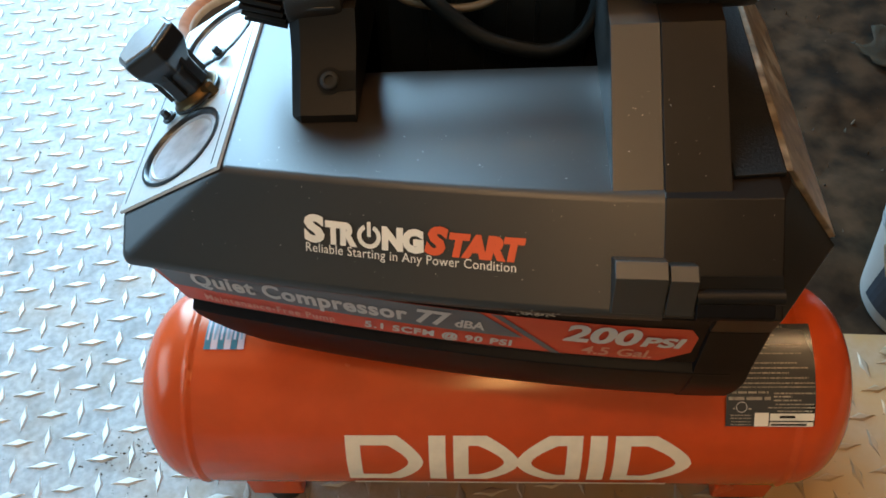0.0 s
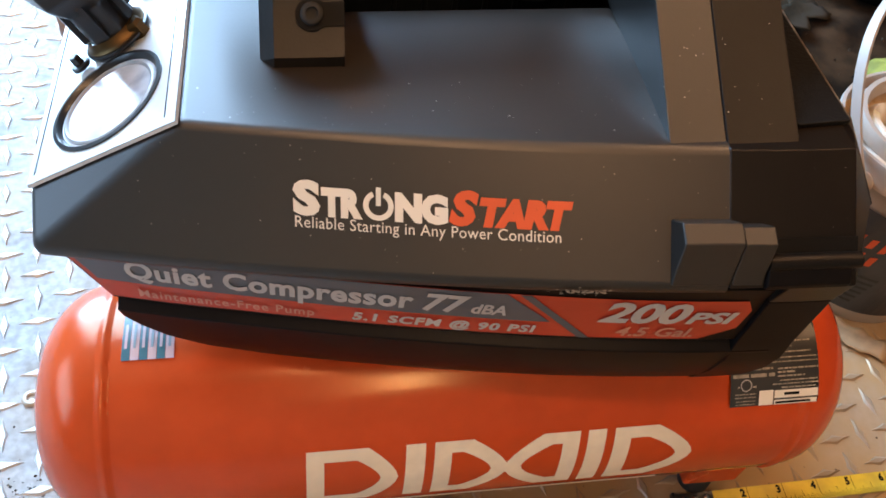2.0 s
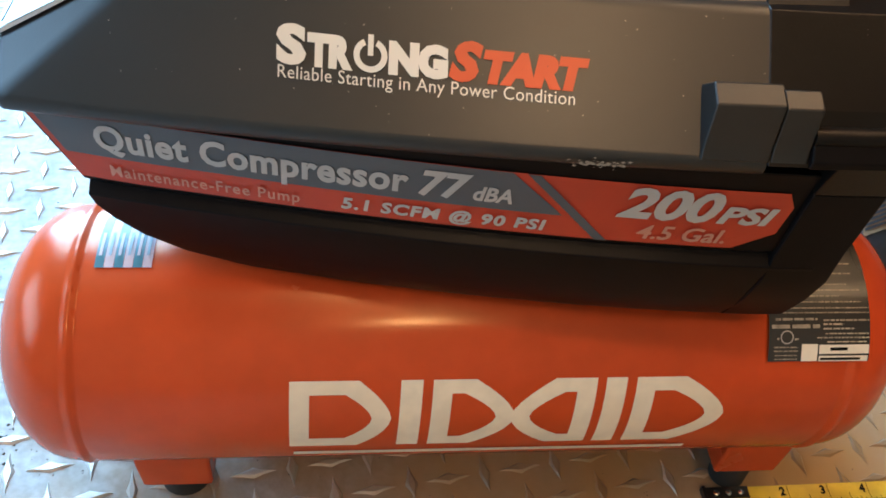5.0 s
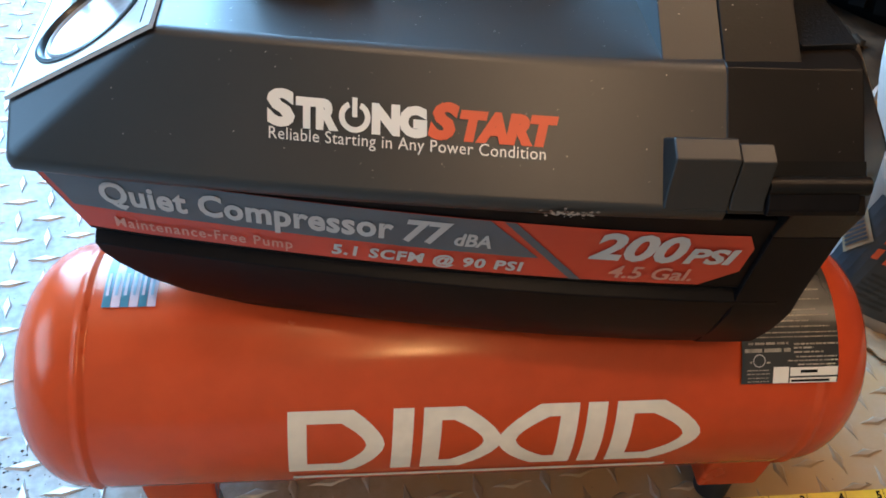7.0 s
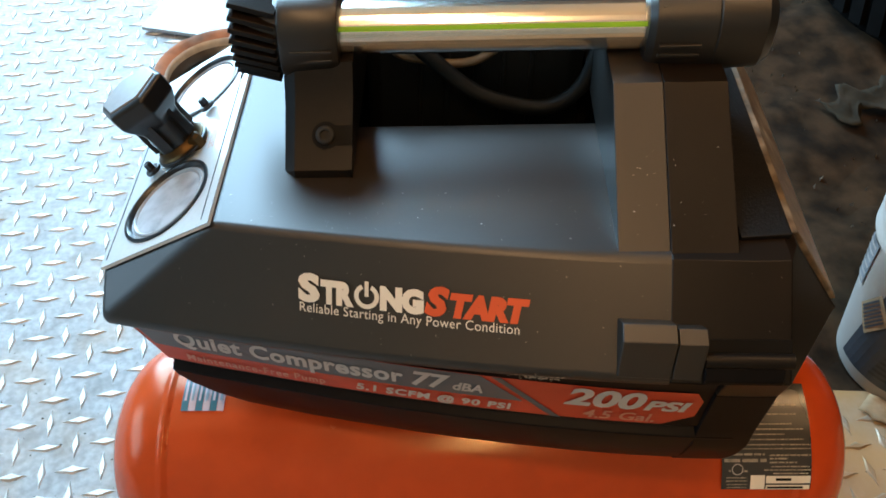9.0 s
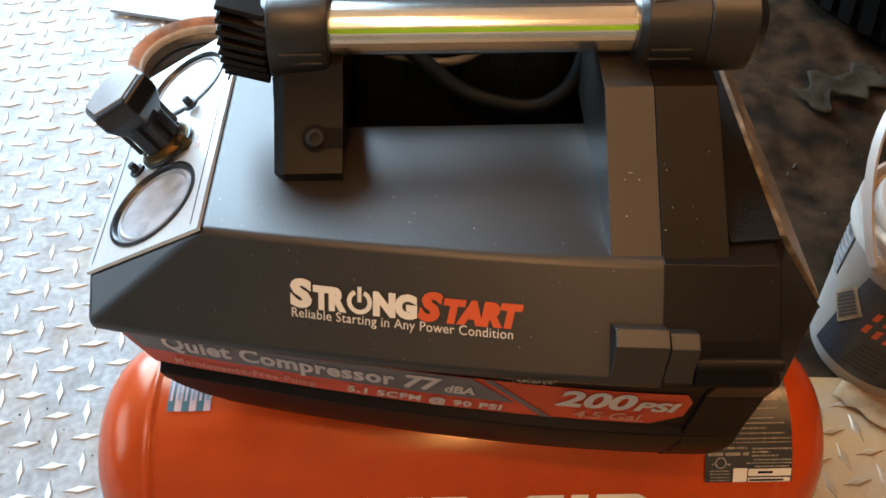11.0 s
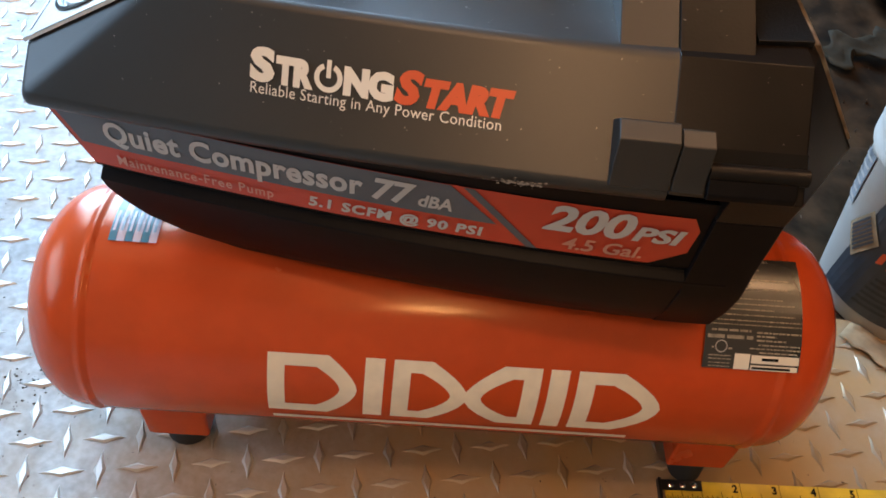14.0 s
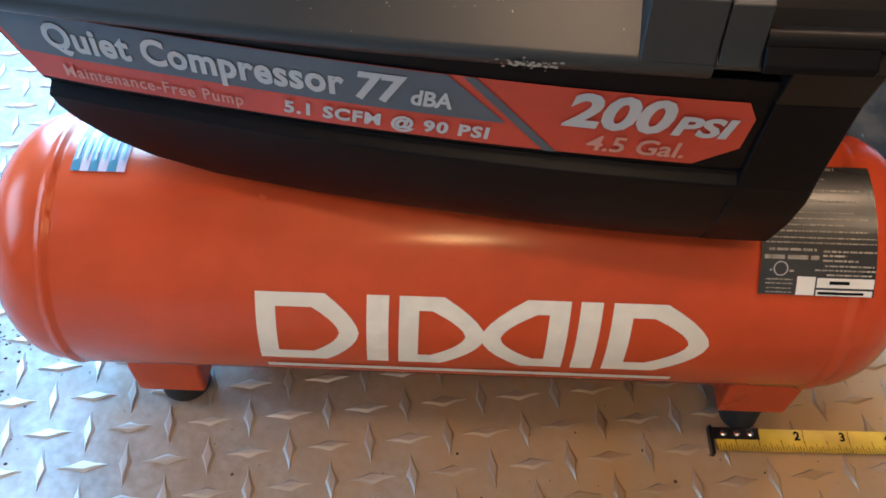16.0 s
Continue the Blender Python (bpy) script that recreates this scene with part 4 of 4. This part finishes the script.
part("pail_body", revolve([(0.0005, 0.002), (0.0535, 0.002), (0.0560, 0.006), (0.0655, PAIL_H - 0.022), (0.0670, PAIL_H - 0.020), (0.0692, PAIL_H - 0.019), (0.0694, PAIL_H - 0.012), (0.0682, PAIL_H - 0.010), (0.0698, PAIL_H - 0.004), (0.0692, PAIL_H), (0.0668, PAIL_H), (0.0652, PAIL_H - 0.012), (0.0535, 0.006), (0.0005, 0.005)], pose(0, 0, 0), 72, False), M_PAIL, pail, smooth=True)
part("pail_label", grid([[pail_wall((182 + 20 * j / 8) * (1 - k / 28) + 345 * k / 28, 0.018 + 0.100 * j / 8, 0.0006) for k in range(29)] for j in range(9)]), M_PAILLABEL, pail, "dark printed label")
wall_patch("picture_patch", (152, 0.078), (20, 0.006), (4, 0.045), 6, 6, 0.0006, M_FADEPRINT, "faded grey picture on the label")
for k in range(6):
    wall_patch("picture_line", (153 + 0.6 * k, 0.081 + 0.0072 * k), (18, 0.0055), (0.2, 0.0022), 5, 1, 0.0010, M_PAIL)
wall_patch("barcode_box", (182, 0.076), (15, 0.026), (14, -0.020), 6, 6, 0.0011, M_PAPER, "pale code box")
for k in range(7):
    wall_patch("barcode_bar", (184.6 + 1.62 * k, 0.0765 - 0.0023 * k), (11.6, 0.0200), (0.95, -0.00135), 4, 1, 0.0015, M_PAILLABEL)
for k in range(6):
    wall_patch("label_line", (212 + 1.5 * k, 0.026 + 0.0058 * k), (26, 0.0015), (0.3, 0.0026), 5, 1, 0.0010, M_GLOSS)
for k in range(3):
    wall_patch("label_mark", (214 + 8 * k, 0.068), (4.2, 0.002), (1.6, 0.011), 3, 3, 0.0011, M_REDTXT)
    wall_patch("label_mark", (217 + 8 * k, 0.085), (4.0, 0.002), (1.5, 0.010), 3, 3, 0.0011, M_REDTXT)
# crusted filler inside, smeared up to the lip
rows = []
for i in range(17):
    r_ = 0.0656 * (1 - i / 16) + 0.0004
    rows.append([Vector((r_ * math.cos(2 * math.pi * k / 48), r_ * math.sin(2 * math.pi * k / 48), PAIL_H - 0.014 + 0.009 * math.sin(i * 1.15 + 2 * math.pi * k / 48) * (1 - abs(i / 16 - 0.5)) + 0.005 * noise.noise((r_ * 60, k * 0.4, 3)))) for k in range(48)])
part("filler", grid(rows, close_u=True, caps=False), M_FILLER, pail, "crusted tan and white filler", smooth=True)
part("inner_lid_ring", revolve([(0.050, PAIL_H - 0.008), (0.053, PAIL_H + 0.002), (0.0565, PAIL_H + 0.002), (0.059, PAIL_H - 0.008)], pose(0.004, 0.006, 0), 56, False), M_PAIL, pail, smooth=True)
rows = []
for k in range(41):
    a = 2 * math.pi * 1.6 * k / 40 + 2.4
    r_ = 0.044 - 0.024 * k / 40
    c_ = Vector((r_ * math.cos(a), r_ * math.sin(a), PAIL_H - 0.006 + 0.004 * math.sin(2.3 * a)))
    rows.append([c_ + Vector((math.cos(a) * q, math.sin(a) * q, h)) for q, h in ((-0.006, -0.004), (-0.003, 0.003), (0.002, 0.004), (0.006, -0.004))])
part("filler_curl", grid(rows, close_u=True, caps=True), M_FILLER, pail, "curled ridge of filler", smooth=True)
# strap handle standing up
rows = []
for k in range(29):
    a = math.pi * k / 28
    c_ = Vector((-0.0718 * math.cos(a) * (1 + 0.10 * math.sin(a)), 0.0, 0.118 * math.sin(a)))
    n_ = Vector((-math.cos(a), 0, math.sin(a)))
    rows.append([c_ + Vector((0, w_, 0)) + n_ * d_ for w_, d_ in ((-0.0038, 0), (0.0038, 0), (0.0038, 0.0022), (-0.0038, 0.0022))])
strap = part("strap_handle", grid(rows, close_u=True, caps=True), M_PAIL, pail, "white plastic strap handle", smooth=True)
strap.data.transform(pose(0, 0, PAIL_H - 0.018, 0, 0, 24) @ pose(0, 0, 0, -38, 0, 0))
for a_ in (24, 204):
    part("handle_lug", revolve([(0.007, 0.0), (0.007, 0.004), (0.005, 0.0055), (0.0005, 0.0055)], pose(0, 0, 0, 0, 0, a_) @ pose(0.0662, 0, PAIL_H - 0.018, 0, 90, 0), 20), M_PAIL, pail, smooth=True)

# --- olive cloth bundle behind the pail
rows = []
for i in range(13):
    t_ = i / 12
    rows.append([Vector(((0.055 + 0.02 * noise.noise((k * 0.4, i * 0.5, 1))) * math.sin(math.pi * (0.04 + 0.92 * t_)) ** 0.6 * math.cos(2 * math.pi * k / 28), (0.075 + 0.02 * noise.noise((k * 0.4, i * 0.5, 9))) * math.sin(math.pi * (0.04 + 0.92 * t_)) ** 0.6 * math.sin(2 * math.pi * k / 28), 0.085 * t_)) for k in range(28)])
cloth = part("cloth_bundle", grid(rows, close_u=True, caps=True), M_OLIVE, None, smooth=True)
cloth.matrix_world = pose(0.50, 0.30, -0.0055, 0, 0, 20)
tagged(cloth, "crumpled olive green cloth bundle on the dirty ground", "cloth")

# --- tyre lying at the back
tyre = empty("tyre", "black rubber tyre lying on the dirty ground", "tyre", pose(0.705, 0.735, -0.004))
part("tyre_carcass", revolve([(0.150, 0.030), (0.165, 0.012), (0.215, 0.0), (0.250, 0.006), (0.268, 0.030), (0.272, 0.090), (0.268, 0.150), (0.250, 0.174), (0.215, 0.180), (0.165, 0.168), (0.150, 0.150), (0.160, 0.090), (0.150, 0.030)], pose(0, 0, 0), 96, False), M_TYRE, tyre, smooth=True)
for k in range(60):
    for z_, tw in ((0.055, 9), (0.122, -9)):
        part("tread_block", box(-0.004, 0.004, -0.009, 0.009, -0.028, 0.028), M_TYRE, tyre).data.transform(pose(0, 0, 0, 0, 0, 6 * k) @ pose(0.272, 0, z_, tw, 0, 0))

# --- dusty plastic scrap on the ground
rows = []
for i in range(15):
    row = []
    for j in range(8):
        u, v = i / 14 - 0.5, (j / 7 - 0.5) * (0.7 + 0.5 * noise.noise((i * 0.45, 3, 1)))
        row.append(Vector((0.115 * u, 0.060 * v + 0.020 * noise.noise((i * 0.3, 0, 9)), 0.004 + 0.004 * noise.noise((i * 0.5, j * 0.6, 2)) + 0.003 * noise.noise((i * 1.1, j * 1.3, 6)))))
    rows.append(row)
film_ob = part("plastic_scrap", grid(rows), M_SCRAP, None, smooth=True)
so = film_ob.modifiers.new("thick", "SOLIDIFY")
so.thickness = 0.0008
film_ob.matrix_world = pose(0.440, 0.492, 0.004, 0, 0, 24)
tagged(film_ob, "crumpled dusty grey plastic scrap on the dirty ground", "plastic scrap")

# --- tape measure blade
TD = 0.040


def on_blade(u, v, up=0.0):
    """u along the blade from its hook, v across it."""
    return Vector((0.1535 + u - TD * v, -0.0437 + TD * u + v, 0.0026 + 22 * v * v + up))


tape = empty("tape_measure", "yellow steel tape measure blade lying on tread plate", "tape measure")
VS = [-0.0068 + 0.0136 * k / 8 for k in range(9)]
blade = part("blade", grid([[on_blade(0.002 + 0.33 * k / 40, v) for v in VS] for k in range(41)]), M_TAPE, tape, smooth=True)
part("blade_back", grid([[on_blade(0.002 + 0.33 * k / 40, v, -0.0004) for v in VS] for k in range(41)]), M_TAPE, blade, smooth=True)
INCH = 0.0254
for k in range(1, 13 * 16):
    u = k * INCH / 16
    long = 0.0136 if k % 16 == 0 else (0.0075 if k % 8 == 0 else (0.0052 if k % 4 == 0 else (0.0042 if k % 2 == 0 else 0.0032)))
    if u < 0.33:
        part("tick", grid([[on_blade(u + w_, -0.0068 + long * j / 4, 0.00022) for w_ in (-0.00018, 0.00018)] for j in range(5)]), M_FLATBLACK, blade)
for k in range(1, 13):
    tm = text_mesh(str(k), 0.0068, 0.0003, 0, 1.0)
    print_on("digit", tm, lambda u, v, k=k: on_blade(k * INCH - (0.0052 if k < 10 else 0.0088) + u, 0.0008 + v, 0.0003), M_FLATBLACK, blade)
hook = part("hook", grid([[on_blade(u, v, 0.0010) for v in (0.0, 0.0022, 0.0046, 0.0068)] for u in (-0.001, 0.008, 0.016, 0.024, 0.026)]), M_GLOSS, tape, "black riveted end hook")
part("hook_lip", box(0.1515, 0.1535, -0.0530, -0.0355, 0.0002, 0.0048), M_GLOSS, hook, bevel=0.0004)
for u in (0.006, 0.0135, 0.0210):
    part("rivet", revolve([(0.0019, 0.0), (0.0019, 0.0006), (0.0012, 0.0011), (0.0003, 0.0012)], Matrix.Translation(on_blade(u, 0.0034, 0.0010)), 14), M_CHROME, hook, smooth=True)

# --- scrap of paper by the pail
rows = [[Vector((0.060 * (i / 10 - 0.5), 0.020 * (j / 6 - 0.5) * (1 + 0.5 * noise.noise((i * 0.7, 2, 0))) + 0.006 * noise.noise((i * 0.5, 0, 5)), 0.003 + 0.0025 * noise.noise((i * 0.6, j * 0.7, 7)))) for j in range(7)] for i in range(11)]
scrap = part("paper_scrap", grid(rows), M_PAPER, None, smooth=True)
so = scrap.modifiers.new("thick", "SOLIDIFY")
so.thickness = 0.0006
scrap.matrix_world = pose(0.333, 0.082, 0.0005, 0, 0, -42)
tagged(scrap, "torn tan paper scrap lying on tread plate", "paper scrap")

# raised rings welded on the plate
for rx, ry, rot in ((-0.2545, 0.062, 20), (-0.0216, -0.1058, 80)):
    rows = []
    for k in range(24):
        a = 2 * math.pi * k / 24
        rows.append([Vector(((0.0042 + 0.0021 * math.cos(b_)) * math.cos(a), (0.0042 + 0.0021 * math.cos(b_)) * math.sin(a), 0.0006 + 0.0013 * math.sin(b_))) for b_ in [2 * math.pi * q / 8 for q in range(8)]])
    part("raised_ring", grid(rows, close_u=True, close_v=True), M_TREAD, floor, smooth=True).matrix_world = pose(rx, ry, 0.0005, 0, 0, rot)
    dish = [[Vector((q * math.cos(2 * math.pi * k / 24), q * math.sin(2 * math.pi * k / 24), h)) for k in range(24)] for q, h in ((0.0002, 0.0002), (0.0022, 0.0003), (0.0036, 0.0008))]
    part("ring_dish", grid(dish, close_v=True), M_TREAD, floor, smooth=True).matrix_world = pose(rx, ry, 0.0005, 0, 0, rot)
    part("ring_stem", from_faces([(-0.0058, 0.0025, 0), (0.0012, 0.0052, 0), (-0.0036, 0.0185, 0), (-0.0052, 0.0180, 0), (-0.0040, 0.0035, 0.0019), (-0.0004, 0.0048, 0.0019), (-0.0044, 0.0170, 0.0010)], [(0, 4, 6, 3), (4, 5, 6), (5, 1, 2, 6), (6, 2, 3), (0, 1, 5, 4)]), M_TREAD, floor).matrix_world = pose(rx, ry, 0.0002, 0, 0, rot - 76)

# uneven trodden dirt on the ground
rows = []
for j in range(101):
    y = 0.118 + 1.5 * j / 100
    row = []
    for i in range(91):
        x = 0.20 + 1.4 * i / 90
        edge = min(1.0, (j + 1) / 6, (i + 1) / 6)
        h = 0.010 * noise.noise((x * 7, y * 7, 1)) + 0.006 * noise.noise((x * 19, y * 19, 4)) + 0.004 * abs(noise.noise((x * 45, y * 45, 8)))
        row.append(Vector((x, y, -0.0075 + edge * max(0.0, 0.0045 + h * 1.15))))
    rows.append(row)
part("trodden_dirt", grid(rows), M_GROUND, ground, smooth=True)
# rubble on the dirty ground
bm = bmesh.new()
rg = random.Random(11)
for k in range(650):
    x, y = 0.25 + 0.6 * rg.random() ** 1.4, 0.13 + 0.8 * rg.random() ** 1.3
    r_ = rg.choice((0.0007, 0.0010, 0.0014, 0.0018, 0.0030)) * rg.uniform(0.6, 1.3)
    vs = [bm.verts.new((x + r_ * rg.uniform(-1, 1) * sx, y + r_ * rg.uniform(-1, 1) * sy, -0.0045 + (0 if i < 4 else r_ * rg.uniform(0.4, 0.9) + 0.003))) for i, (sx, sy) in enumerate(((1, 1), (1, -1), (-1, 1), (-1, -1), (0.6, 0.6), (-0.6, -0.6)))]
    bmesh.ops.convex_hull(bm, input=vs)
rubble = part("grit", bm, M_CRUMB, ground)
rubble["kind"] = "stuff"

# grit and flecks on the plate
bm = bmesh.new()
for k in range(2600):
    x, y = rg.uniform(-0.55, 0.42), rg.uniform(-0.20, 0.45)
    if 900 <= k < 1020:
        # swept-up dirt beside the end of the tank
        x, y = rg.gauss(-0.255, 0.024), rg.gauss(-0.008, 0.014)
    elif k >= 1020:
        # dirt caught along the raised diamonds in front of the machine
        i, j = rg.randint(-40, 40) / 2, rg.randint(-40, 40) / 2
        x, y = lattice(i, j)
        x, y = x + rg.gauss(0, 0.0075), y + rg.gauss(0, 0.0075)
        if not (-0.42 < x < 0.45 and -0.25 < y < 0.10):
            continue
    if not in_plate(x, y):
        continue
    r_ = rg.choice((0.0003, 0.0004, 0.0006, 0.0009)) * rg.uniform(0.6, 1.3)
    vs = [bm.verts.new((x + r_ * math.cos(a) * rg.uniform(0.6, 1.6), y + r_ * math.sin(a), 0.0001)) for a in (0.3, 1.8, 3.4, 4.8)]
    top_ = bm.verts.new((x, y, r_ * 0.8))
    for q in range(4):
        bm.faces.new((vs[q], vs[(q + 1) % 4], top_))
specks = part("floor_grit", bm, M_CRUMB, floor)
specks["kind"] = "stuff"

# ceiling fitting
lamp = empty("ceiling_lamp", "warm bulbs hanging on cords from the ceiling", "lamp")
for bx, by, bz, power in BULBS:
    part("bulb", revolve([(0.0005, -0.035), (0.02, -0.03), (0.03, -0.01), (0.026, 0.015), (0.014, 0.035), (0.013, 0.06)], pose(bx, by, bz + 0.09), 24), M_BULB, lamp, smooth=True)
for bx, by, bz, power in BULBS:
    part("pendant_cord", tube([(bx, by, bz + 0.14), (bx, by, WH - 0.01)], 0.004, 8), M_RUBBER, lamp)
